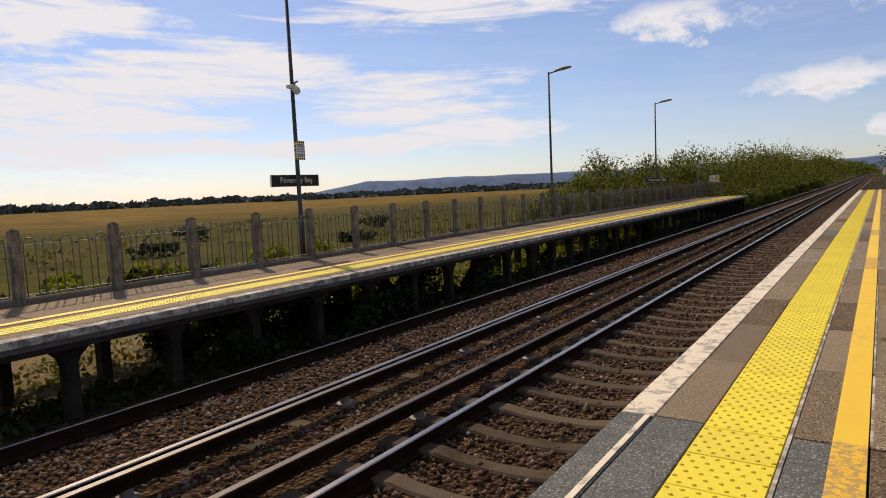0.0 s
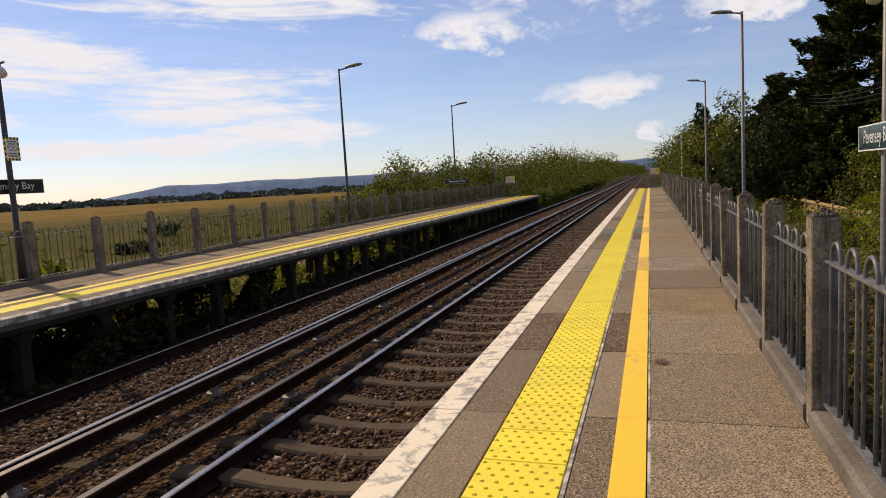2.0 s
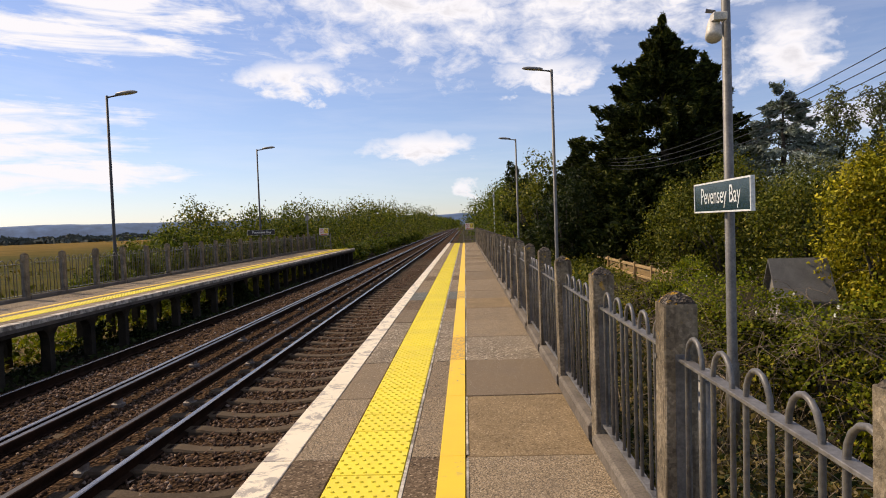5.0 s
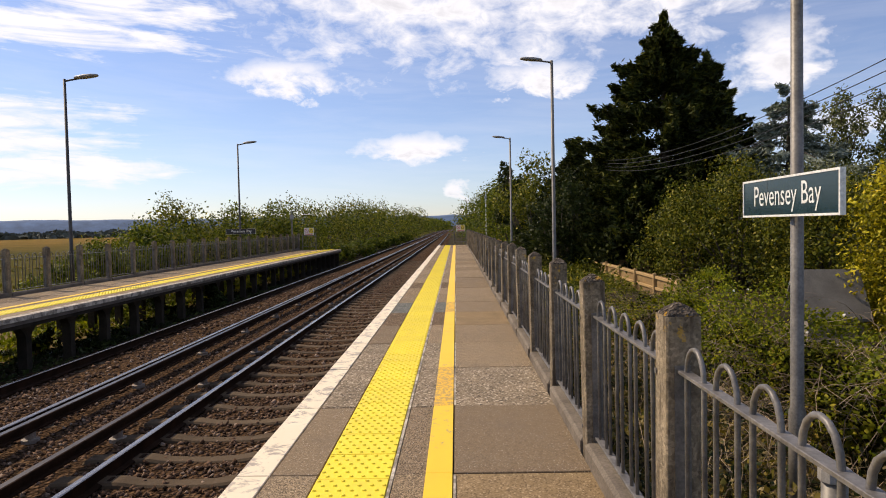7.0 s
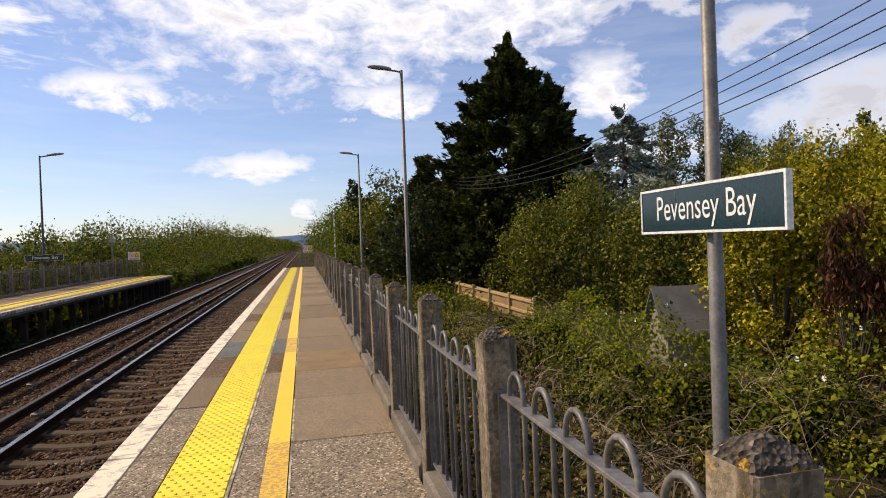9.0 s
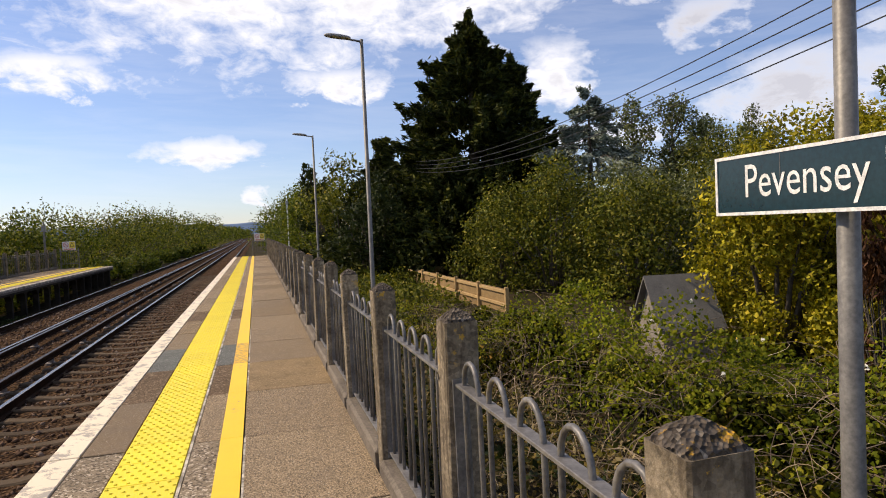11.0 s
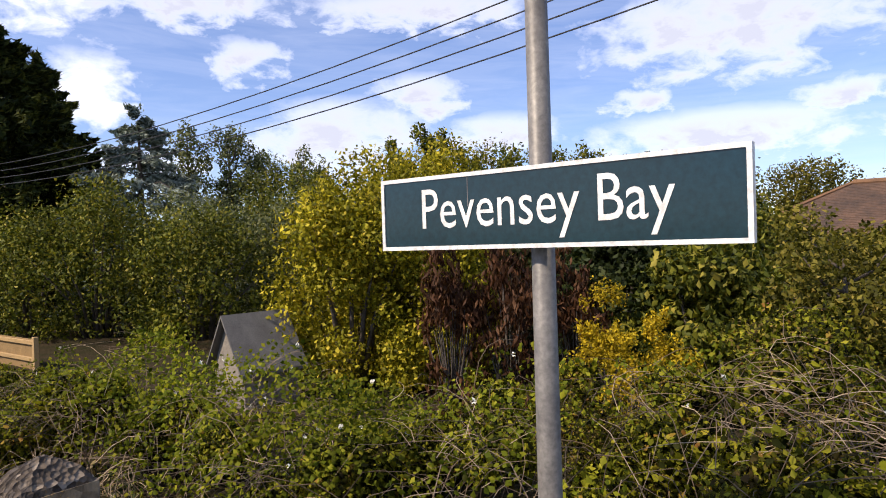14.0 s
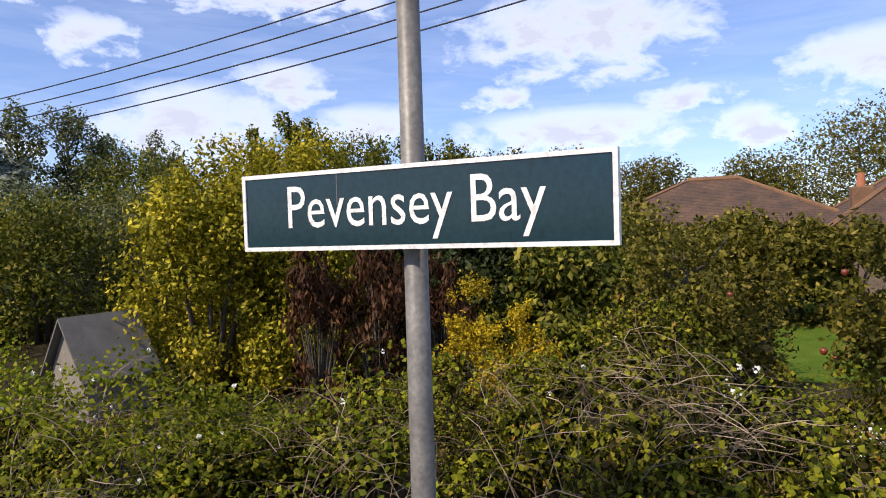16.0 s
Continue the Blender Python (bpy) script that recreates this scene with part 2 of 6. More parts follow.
M["worn_coping"] = material("weathered_white_coping", coping_paint, 0.8, bump=grain(40.0, 0.6, 0.004), spec=0.15)
M["white_edge"] = material("worn_white_paint", worn_white, 0.7, bump=grain(40.0, 0.5, 0.003))
M["bare_yellow"] = material("flaking_yellow_paint", bare_yellow, 0.7, bump=grain(60.0, 0.5, 0.002))
M["yellow_line"] = material("worn_yellow_paint", worn_yellow, 0.6, bump=grain(60.0, 0.4, 0.002))
M["tactile"] = material("yellow_tactile_concrete", tactile_yellow, 0.65, bump=grain(90.0, 0.25, 0.002))
M["joint"] = material("dark_joint_mortar", two_scale((0.10, 0.085, 0.07), (0.17, 0.15, 0.13), 2.0, 60.0), 0.95)


def post_base(n, p):
    col = two_scale((0.31, 0.255, 0.18), (0.14, 0.114, 0.08), 4.0, 70.0)(n, p)
    v = n.add("ShaderNodeTexVoronoi", {"Vector": p, "Scale": 60.0})
    chips = n.add("ShaderNodeMapRange", {0: v.outputs["Color"], 1: 0.2, 2: 1.0, 3: 0.6, 4: 1.5}).outputs[0]
    col = n.mix(0.7, col, n.mix(1.0, col, n.add("ShaderNodeCombineColor", {0: chips, 1: chips, 2: chips}).outputs[0], "MULTIPLY"))
    runs = n.noise(n.add("ShaderNodeMapping", {"Vector": p, "Scale": (1.0, 1.0, 0.12)}).outputs[0], 22.0, 5.0, 0.6)
    f = n.add("ShaderNodeMapRange", {0: runs, 1: 0.52, 2: 0.66, 3: 0.0, 4: 0.75}).outputs[0]
    return n.mix(f, col, (0.06, 0.045, 0.032))


def post_paint(n, p):
    col = post_base(n, p)
    h = n.add("ShaderNodeSeparateXYZ", {0: p}).outputs[2]
    lichen = n.add("ShaderNodeMapRange", {0: n.noise(p, 14.0, 6.0, 0.7), 1: 0.60, 2: 0.64}).outputs[0]
    near_top = n.add("ShaderNodeMapRange", {0: h, 1: 0.85, 2: 1.1}).outputs[0]
    pick = n.add("ShaderNodeMapRange", {0: rnd(n), 1: 0.4, 2: 0.6}).outputs[0]
    return n.mix(n.math("MULTIPLY", n.math("MULTIPLY", lichen, near_top), n.math("MULTIPLY", pick, 0.8)), col, (0.62, 0.36, 0.03))


M["post"] = material("weathered_concrete", post_paint, 0.9, bump=grain(55.0, 0.8, 0.008), spec=0.15)


def aggregate_paint(n, p):
    v = n.add("ShaderNodeTexVoronoi", {"Vector": p, "Scale": 85.0})
    c = n.ramp(v.outputs["Color"], [(0.2, (0.05, 0.042, 0.035)), (0.5, (0.13, 0.105, 0.08)), (0.75, (0.09, 0.078, 0.068)), (0.95, (0.33, 0.28, 0.22))])
    patch = n.add("ShaderNodeMapRange", {0: n.noise(p, 9.0, 5.0, 0.7), 1: 0.58, 2: 0.63}).outputs[0]
    some = n.math("GREATER_THAN", rnd(n), 0.55)
    return n.mix(n.math("MULTIPLY", patch, n.math("MULTIPLY", some, 0.85)), c, (0.60, 0.33, 0.02))


M["aggregate"] = material("rough_exposed_aggregate", aggregate_paint, 0.95, bump=lambda n, p: (n.add("ShaderNodeTexVoronoi", {"Vector": p, "Scale": 85.0}).outputs["Distance"], 1.0, 0.02), spec=0.1)
M["kerb"] = material("kerb_concrete", two_scale((0.20, 0.17, 0.135), (0.12, 0.10, 0.08), 2.5, 60.0), 0.9, bump=grain(55.0, 0.6, 0.006), spec=0.15)
M["galv"] = material("galvanised_steel", two_scale((0.20, 0.19, 0.18), (0.10, 0.095, 0.09), 8.0, 60.0), 0.45, 0.15, spec=0.35)
M["pole"] = material("weathered_grey_pole", two_scale((0.20, 0.188, 0.165), (0.12, 0.112, 0.10), 6.0, 45.0), 0.5, 0.1, bump=grain(30.0, 0.15, 0.003))
# darker copy of the pole: the far posts' backlit silhouette put into the colour
M["pole_dark"] = material("backlit_pole", two_scale((0.055, 0.052, 0.048), (0.03, 0.028, 0.026), 6.0, 45.0), 0.6)
M["lantern"] = material("grey_lantern_plastic", two_scale((0.22, 0.21, 0.20), (0.30, 0.29, 0.27), 10.0, 60.0), 0.5)
M["cctv"] = material("cream_camera_housing", two_scale((0.70, 0.64, 0.52), (0.58, 0.53, 0.44), 12.0, 60.0), 0.45)
M["sign_teal"] = material("dark_green_enamel", two_scale((0.006, 0.026, 0.036), (0.008, 0.031, 0.042), 3.0, 40.0), 0.16, spec=0.45)
M["sign_black"] = material("black_enamel", two_scale((0.012, 0.012, 0.014), (0.02, 0.02, 0.022), 3.0, 40.0), 0.3)
M["sign_white"] = material("white_enamel", two_scale((0.84, 0.84, 0.80), (0.72, 0.71, 0.66), 5.0, 40.0), 0.35)
M["notice_yellow"] = material("notice_yellow", (lambda n, p: (0.85, 0.65, 0.08)), 0.5)
M["notice_red"] = material("notice_red", (lambda n, p: (0.55, 0.05, 0.04)), 0.5)
M["rail_rust"] = material("rail_rust", two_scale((0.018, 0.010, 0.006), (0.034, 0.018, 0.011), 4.0, 60.0), 0.9, 0.0, bump=grain(60.0, 0.4, 0.003), spec=0.05)
M["cond_dull"] = material("rusty_rail_top", two_scale((0.06, 0.05, 0.044), (0.035, 0.03, 0.026), 3.0, 60.0), 0.5, 0.6)
M["rail_head"] = material("polished_rail_steel", two_scale((0.40, 0.355, 0.31), (0.28, 0.25, 0.22), 3.0, 60.0), 0.27, 1.0)
M["cond_head"] = material("dull_rail_steel", two_scale((0.16, 0.14, 0.122), (0.10, 0.09, 0.078), 3.0, 60.0), 0.36, 1.0)
M["sleeper"] = material("sleeper_concrete", (lambda n, p: n.mix(rnd(n), two_scale((0.105, 0.075, 0.048), (0.05, 0.036, 0.024), 2.0, 40.0)(n, p), (0.115, 0.084, 0.054))), 0.92, bump=grain(45.0, 0.7, 0.006), spec=0.1)
M["insulator"] = material("grey_insulator", two_scale((0.25, 0.21, 0.17), (0.16, 0.13, 0.11), 8.0, 60.0), 0.7)


def stone_paint(n, p):
    col = n.ramp(island(n), [(0.0, (0.022, 0.013, 0.009)), (0.3, (0.095, 0.055, 0.034)), (0.6, (0.17, 0.105, 0.068)), (0.85, (0.10, 0.064, 0.045)), (1.0, (0.34, 0.25, 0.185))])
    g = n.add("ShaderNodeMapRange", {0: n.noise(p, 45.0, 3.0, 0.6), 1: 0.3, 2: 0.7, 3: 0.7, 4: 1.25}).outputs[0]
    return n.mix(1.0, col, n.add("ShaderNodeCombineColor", {0: g, 1: g, 2: g}).outputs[0], "MULTIPLY")


def ballast_paint(n, p):
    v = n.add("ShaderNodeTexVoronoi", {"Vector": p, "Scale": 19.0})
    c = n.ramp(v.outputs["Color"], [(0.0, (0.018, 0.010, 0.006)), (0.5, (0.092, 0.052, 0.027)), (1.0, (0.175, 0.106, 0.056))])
    # shade in the gaps between stones, painted as darkening away from each middle
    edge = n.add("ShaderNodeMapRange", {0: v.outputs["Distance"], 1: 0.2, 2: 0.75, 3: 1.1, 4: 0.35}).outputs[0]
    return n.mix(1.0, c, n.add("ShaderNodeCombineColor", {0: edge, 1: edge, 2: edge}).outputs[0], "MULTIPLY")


M["stone"] = material("ballast_stone", stone_paint, 0.9, spec=0.1)
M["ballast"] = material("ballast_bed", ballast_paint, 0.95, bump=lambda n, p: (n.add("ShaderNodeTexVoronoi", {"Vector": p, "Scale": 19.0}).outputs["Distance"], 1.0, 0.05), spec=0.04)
M["soil"] = material("soil_and_dead_leaves", two_scale((0.05, 0.037, 0.022), (0.028, 0.028, 0.012), 1.5, 25.0), 0.95, bump=grain(12.0, 0.8, 0.05), spec=0.04)


def field_paint(n, p):
    far = n.add("ShaderNodeMapping", {"Vector": p, "Scale": (0.5, 1.0, 1.0)}).outputs[0]
    x = n.add("ShaderNodeSeparateXYZ", {0: p}).outputs[0]
    reach = n.math("ADD", x, n.math("MULTIPLY", n.noise(far, 0.06, 5.0, 0.6), 90.0))
    green = n.ramp(n.noise(p, 0.35, 7.0, 0.7), [(0.30, (0.028, 0.032, 0.004)), (0.5, (0.062, 0.056, 0.006)), (0.68, (0.11, 0.082, 0.010))])
    gold = n.ramp(n.noise(far, 0.09, 7.0, 0.66), [(0.32, (0.065, 0.054, 0.008)), (0.46, (0.15, 0.095, 0.017)), (0.62, (0.24, 0.145, 0.035))])
    col = n.mix(n.add("ShaderNodeMapRange", {0: reach, 1: -25.0, 2: -90.0}).outputs[0], green, gold)
    g = n.ramp(n.noise(p, 2.2, 7.0, 0.75), [(0.3, (0.6, 0.62, 0.55)), (0.7, (1.3, 1.25, 1.15))])
    return n.mix(1.0, col, g, "MULTIPLY")


M["dry_soil"] = material("dry_soil_and_litter", two_scale((0.24, 0.165, 0.085), (0.13, 0.105, 0.04), 1.6, 18.0), 0.95, bump=grain(14.0, 0.9, 0.05), spec=0.04)
M["field"] = material("golden_marsh_grass", field_paint, 0.95, bump=grain(3.0, 0.8, 0.2), spec=0.04)
M["lawn"] = material("lawn", two_scale((0.07, 0.125, 0.012), (0.11, 0.16, 0.02), 1.5, 30.0), 0.9, bump=grain(40.0, 0.7, 0.03), spec=0.04)


def leaf_mat(name, stops, trans=0.3, rough=0.55, spec=0.12, patch=0.0, dry=(0.19, 0.115, 0.04)):
    def paint(n, p):
        c = n.ramp(island(n), stops)
        g = n.add("ShaderNodeMapRange", {0: n.noise(p, 0.9, 4.0, 0.6), 1: 0.3, 2: 0.7, 3: 0.6, 4: 1.35}).outputs[0]
        if patch:
            q = n.add("ShaderNodeMapRange", {0: n.noise(p, 1.7, 5.0, 0.65), 1: 0.52, 2: 0.68, 3: 0.0, 4: patch}).outputs[0]
            c = n.mix(n.math("MULTIPLY", q, n.math("GREATER_THAN", n.math("FRACT", n.math("MULTIPLY", island(n), 13.7)), 0.35)), c, dry)
        return n.mix(1.0, c, n.add("ShaderNodeCombineColor", {0: g, 1: g, 2: g}).outputs[0], "MULTIPLY")
    return material(name, paint, rough, translucent=trans, spec=spec)


# the near-black low stops paint deep shadow in among the lit leaves
M["leaf_bramble"] = leaf_mat("bramble_leaf", [(0.0, (0.008, 0.010, 0.002)), (0.35, (0.036, 0.042, 0.004)), (0.60, (0.145, 0.158, 0.010)), (0.86, (0.30, 0.30, 0.018)), (0.96, (0.40, 0.35, 0.03)), (1.0, (0.28, 0.14, 0.03))], 0.35, 0.6, 0.08, 0.5)
M["leaf_fresh"] = leaf_mat("bindweed_leaf", [(0.0, (0.06, 0.085, 0.005)), (0.6, (0.16, 0.185, 0.010)), (1.0, (0.30, 0.29, 0.018))], 0.35, 0.6, 0.08)
M["leaf_olive"] = leaf_mat("olive_leaf", [(0.0, (0.026, 0.038, 0.006)), (0.5, (0.105, 0.12, 0.014)), (0.85, (0.225, 0.22, 0.026)), (1.0, (0.36, 0.30, 0.05))])
M["leaf_grey"] = leaf_mat("grey_green_leaf", [(0.0, (0.05, 0.062, 0.024)), (0.6, (0.135, 0.155, 0.060)), (1.0, (0.29, 0.29, 0.14))])
M["leaf_yellow"] = leaf_mat("yellow_green_leaf", [(0.0, (0.07, 0.072, 0.005)), (0.5, (0.28, 0.255, 0.012)), (0.85, (0.52, 0.44, 0.026)), (1.0, (0.66, 0.50, 0.05))])
M["leaf_hedge"] = leaf_mat("hedge_leaf", [(0.0, (0.026, 0.042, 0.005)), (0.5, (0.095, 0.125, 0.012)), (0.85, (0.18, 0.195, 0.02)), (1.0, (0.27, 0.25, 0.03))])
M["leaf_tan"] = leaf_mat("small_dry_leaf", [(0.0, (0.025, 0.022, 0.006)), (0.4, (0.075, 0.066, 0.010)), (0.75, (0.15, 0.11, 0.022)), (1.0, (0.26, 0.165, 0.055))], 0.25, 0.6)
M["leaf_apple"] = leaf_mat("apple_leaf", [(0.0, (0.035, 0.036, 0.005)), (0.5, (0.11, 0.105, 0.012)), (0.85, (0.20, 0.17, 0.024)), (1.0, (0.32, 0.24, 0.05))])
M["leaf_dark"] = leaf_mat("dark_shrub_leaf", [(0.0, (0.014, 0.022, 0.006)), (0.6, (0.03, 0.044, 0.011)), (1.0, (0.065, 0.078, 0.022))], 0.2)
M["leaf_red"] = leaf_mat("brown_dead_leaf", [(0.0, (0.03, 0.013, 0.006)), (0.6, (0.075, 0.032, 0.014)), (1.0, (0.15, 0.075, 0.035))], 0.2)
M["leaf_gold"] = leaf_mat("golden_flower", [(0.0, (0.20, 0.15, 0.008)), (0.6, (0.50, 0.36, 0.012)), (1.0, (0.68, 0.50, 0.02))])
M["needle_dark"] = leaf_mat("cypress_foliage", [(0.0, (0.010, 0.016, 0.004)), (0.6, (0.034, 0.046, 0.009)), (1.0, (0.11, 0.115, 0.020))], 0.15, 0.7)
M["needle_blue"] = leaf_mat("cedar_foliage", [(0.0, (0.08, 0.10, 0.08)), (0.6, (0.21, 0.25, 0.20)), (1.0, (0.36, 0.40, 0.33))], 0.08, 0.7)
M["grass"] = leaf_mat("rough_grass", [(0.0, (0.06, 0.07, 0.012)), (0.5, (0.13, 0.105, 0.02)), (1.0, (0.22, 0.16, 0.045))], 0.3, 0.7)
M["straw"] = leaf_mat("dry_straw", [(0.0, (0.10, 0.075, 0.025)), (0.5, (0.25, 0.185, 0.075)), (1.0, (0.42, 0.34, 0.18))], 0.3, 0.8)
M["petal"] = leaf_mat("white_petal", [(0.0, (0.75, 0.75, 0.68)), (1.0, (0.85, 0.85, 0.8))], 0.2)
M["cane"] = material("dry_bramble_cane", (lambda n, p: n.ramp(island(n), [(0.0, (0.06, 0.042, 0.026)), (0.6, (0.13, 0.095, 0.06)), (1.0, (0.30, 0.235, 0.16))])), 0.85)
M["twig"] = material("dry_pale_twig", (lambda n, p: n.ramp(island(n), [(0.0, (0.08, 0.054, 0.032)), (0.6, (0.19, 0.135, 0.08)), (1.0, (0.44, 0.34, 0.22))])), 0.85)
M["bark"] = material("bark", two_scale((0.10, 0.08, 0.06), (0.055, 0.045, 0.035), 3.0, 30.0), 0.95, bump=grain(25.0, 0.9, 0.02))
M["apple"] = material("red_apple_skin", two_scale((0.20, 0.025, 0.012), (0.16, 0.05, 0.018), 12.0, 30.0), 0.4)
M["fence_wood"] = material("new_fence_timber", (lambda n, p: n.mix(rnd(n), two_scale((0.45, 0.30, 0.125), (0.36, 0.23, 0.09), 4.0, 40.0)(n, p), (0.39, 0.26, 0.11))), 0.8, bump=grain(35.0, 0.4, 0.004))
# same timber for the boards, darkened so the lit rails stand out
M["fence_board"] = material("shaded_fence_timber", (lambda n, p: n.mix(rnd(n), two_scale((0.30, 0.195, 0.075), (0.22, 0.14, 0.052), 4.0, 40.0)(n, p), (0.25, 0.16, 0.06))), 0.85, bump=grain(35.0, 0.4, 0.004))
M["felt"] = material("grey_roofing_felt", two_scale((0.165, 0.155, 0.135), (0.12, 0.112, 0.098), 3.0, 60.0), 0.9, bump=grain(70.0, 0.4, 0.004))
M["shed_wood"] = material("dark_shed_timber", two_scale((0.25, 0.22, 0.175), (0.17, 0.15, 0.12), 3.0, 40.0), 0.85)
M["roof_tile"] = material("brown_roof_tile", two_scale((0.115, 0.066, 0.04), (0.062, 0.04, 0.028), 1.4, 9.0), 0.9)
M["ridge_tile"] = material("orange_ridge_tile", two_scale((0.22, 0.115, 0.05), (0.14, 0.075, 0.038), 2.0, 20.0), 0.85)
M["brickwork"] = material("brown_brickwork", two_scale((0.20, 0.15, 0.11), (0.14, 0.105, 0.08), 1.0, 20.0), 0.9)
M["glass"] = material("window_glass", (lambda n, p: (0.03, 0.035, 0.04)), 0.05)
M["terracotta"] = material("terracotta", two_scale((0.42, 0.16, 0.07), (0.34, 0.12, 0.055), 5.0, 40.0), 0.8)
# the blue of distance haze is painted into the hill's base colour
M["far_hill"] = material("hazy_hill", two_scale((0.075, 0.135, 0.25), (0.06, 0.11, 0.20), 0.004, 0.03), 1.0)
M["far_tree"] = material("far_woodland", two_scale((0.05, 0.065, 0.055), (0.08, 0.095, 0.08), 0.05, 0.5), 1.0)
M["wire"] = material("black_cable", (lambda n, p: (0.02, 0.02, 0.022)), 0.6)
M["wire_pale"] = material("grey_cable", (lambda n, p: (0.20, 0.20, 0.21)), 0.5)
# concrete under the far deck: the deck's shade is put into this near-black colour
M["leg"] = material("shade_darkened_concrete", two_scale((0.05, 0.04, 0.029), (0.022, 0.019, 0.014), 2.5, 40.0), 0.95, bump=grain(40.0, 0.6, 0.006), spec=0.15)


def stain_material():
    m = bpy.data.materials.new("rust_stain")
    m.use_nodes = True
    n = Nodes(m.node_tree)
    co = n.add("ShaderNodeTexCoord").outputs["Object"]
    d = n.add("ShaderNodeVectorMath", {0: n.add("ShaderNodeMapping", {"Vector": co, "Scale": (13.0, 11.0, 1.0)}).outputs[0]}, op="LENGTH").outputs["Value"]
    f = n.math("SUBTRACT", n.math("MULTIPLY", n.noise(co, 14.0, 6.0, 0.7), 1.7), d)
    a = n.add("ShaderNodeMapRange", {0: f, 1: -0.1, 2: 0.6, 3: 0.0, 4: 0.85}).outputs[0]
    b = n.add("ShaderNodeBsdfPrincipled", {"Base Color": n.mix(n.noise(co, 30.0), (0.12, 0.055, 0.022), (0.05, 0.024, 0.012)), "Roughness": 0.9, "Alpha": a})
    n.add("ShaderNodeOutputMaterial", {0: b.outputs[0]})
    return m


M["stain"] = stain_material()


# ---- mesh helpers ----
def thing(name, at=(0, 0, 0), label="", category="", group="", kind=""):
    ob = new(name)
    ob.empty_display_size = 0.1
    ob.location = at
    return tagged(ob, label, category, group, kind)


def link_mesh(name, me, mats, parent=None, label=""):
    mats = mats if isinstance(mats, (list, tuple)) else [mats]
    if not len(me.materials):
        for m in mats:
            me.materials.append(m)
    ob = new(name, me)
    if me.materials[0] != mats[0]:
        ob.material_slots[0].link = "OBJECT"
        ob.material_slots[0].material = mats[0]
    if parent:
        ob.parent = parent
    if label:
        ob["label"] = label
    return ob


def part(name, bm, mats, parent=None, label="", smooth=False):
    me = bpy.data.meshes.new(name)
    bm.to_mesh(me)
    bm.free()
    if smooth:
        for p in me.polygons:
            p.use_smooth = True
    return link_mesh(name, me, mats, parent, label)


def box(bm, x0, x1, y0, y1, z0, z1, slot=0, top_in=0.0):
    """A block, its upper edges drawn in by top_in."""
    i = top_in
    v = [bm.verts.new(c) for c in ((x0, y0, z0), (x1, y0, z0), (x1, y1, z0), (x0, y1, z0), (x0, y0, z1 - i), (x1, y0, z1 - i), (x1, y1, z1 - i), (x0, y1, z1 - i))]
    faces = [(3, 2, 1, 0), (0, 1, 5, 4), (1, 2, 6, 5), (2, 3, 7, 6), (3, 0, 4, 7)]
    if i:
        v += [bm.verts.new(c) for c in ((x0 + i, y0 + i, z1), (x1 - i, y0 + i, z1), (x1 - i, y1 - i, z1), (x0 + i, y1 - i, z1))]
        faces += [(4, 5, 9, 8), (5, 6, 10, 9), (6, 7, 11, 10), (7, 4, 8, 11), (8, 9, 10, 11)]
    else:
        faces += [(4, 5, 6, 7)]
    for f in faces:
        bm.faces.new([v[k] for k in f]).material_index = slot


def tube(bm, pts, radii, sides=8, cap=True):
    """A round tube along pts; radii one number or one a point."""
    pts = [Vector(p) for p in pts]
    if not hasattr(radii, "__len__"):
        radii = [radii] * len(pts)
    rings, side = [], None
    for k, p in enumerate(pts):
        d = (pts[min(k + 1, len(pts) - 1)] - pts[max(k - 1, 0)]).normalized()
        if side is None:
            side = d.orthogonal().normalized()
        side = (side - d * side.dot(d)).normalized()
        other = d.cross(side)
        rings.append([bm.verts.new(p + radii[k] * (side * math.cos(a) + other * math.sin(a))) for a in [2 * math.pi * j / sides for j in range(sides)]])
    for a, b in zip(rings, rings[1:]):
        for j in range(sides):
            bm.faces.new((a[j], a[(j + 1) % sides], b[(j + 1) % sides], b[j]))
    if cap:
        bm.faces.new(rings[0][::-1])
        bm.faces.new(rings[-1])


def fast_mesh(name, verts, quads):
    """A mesh from numpy arrays of vertices (n, 3) and faces (m, 3 or 4)."""
    me = bpy.data.meshes.new(name)
    k = quads.shape[1]
    me.vertices.add(len(verts))
    me.vertices.foreach_set("co", verts.astype(np.float32).ravel())
    me.loops.add(quads.size)
    me.loops.foreach_set("vertex_index", quads.astype(np.int32).ravel())
    me.polygons.add(len(quads))
    me.polygons.foreach_set("loop_start", np.arange(0, quads.size, k, dtype=np.int32))
    me.update(calc_edges=True)
    return me


RNG = np.random.default_rng(7)


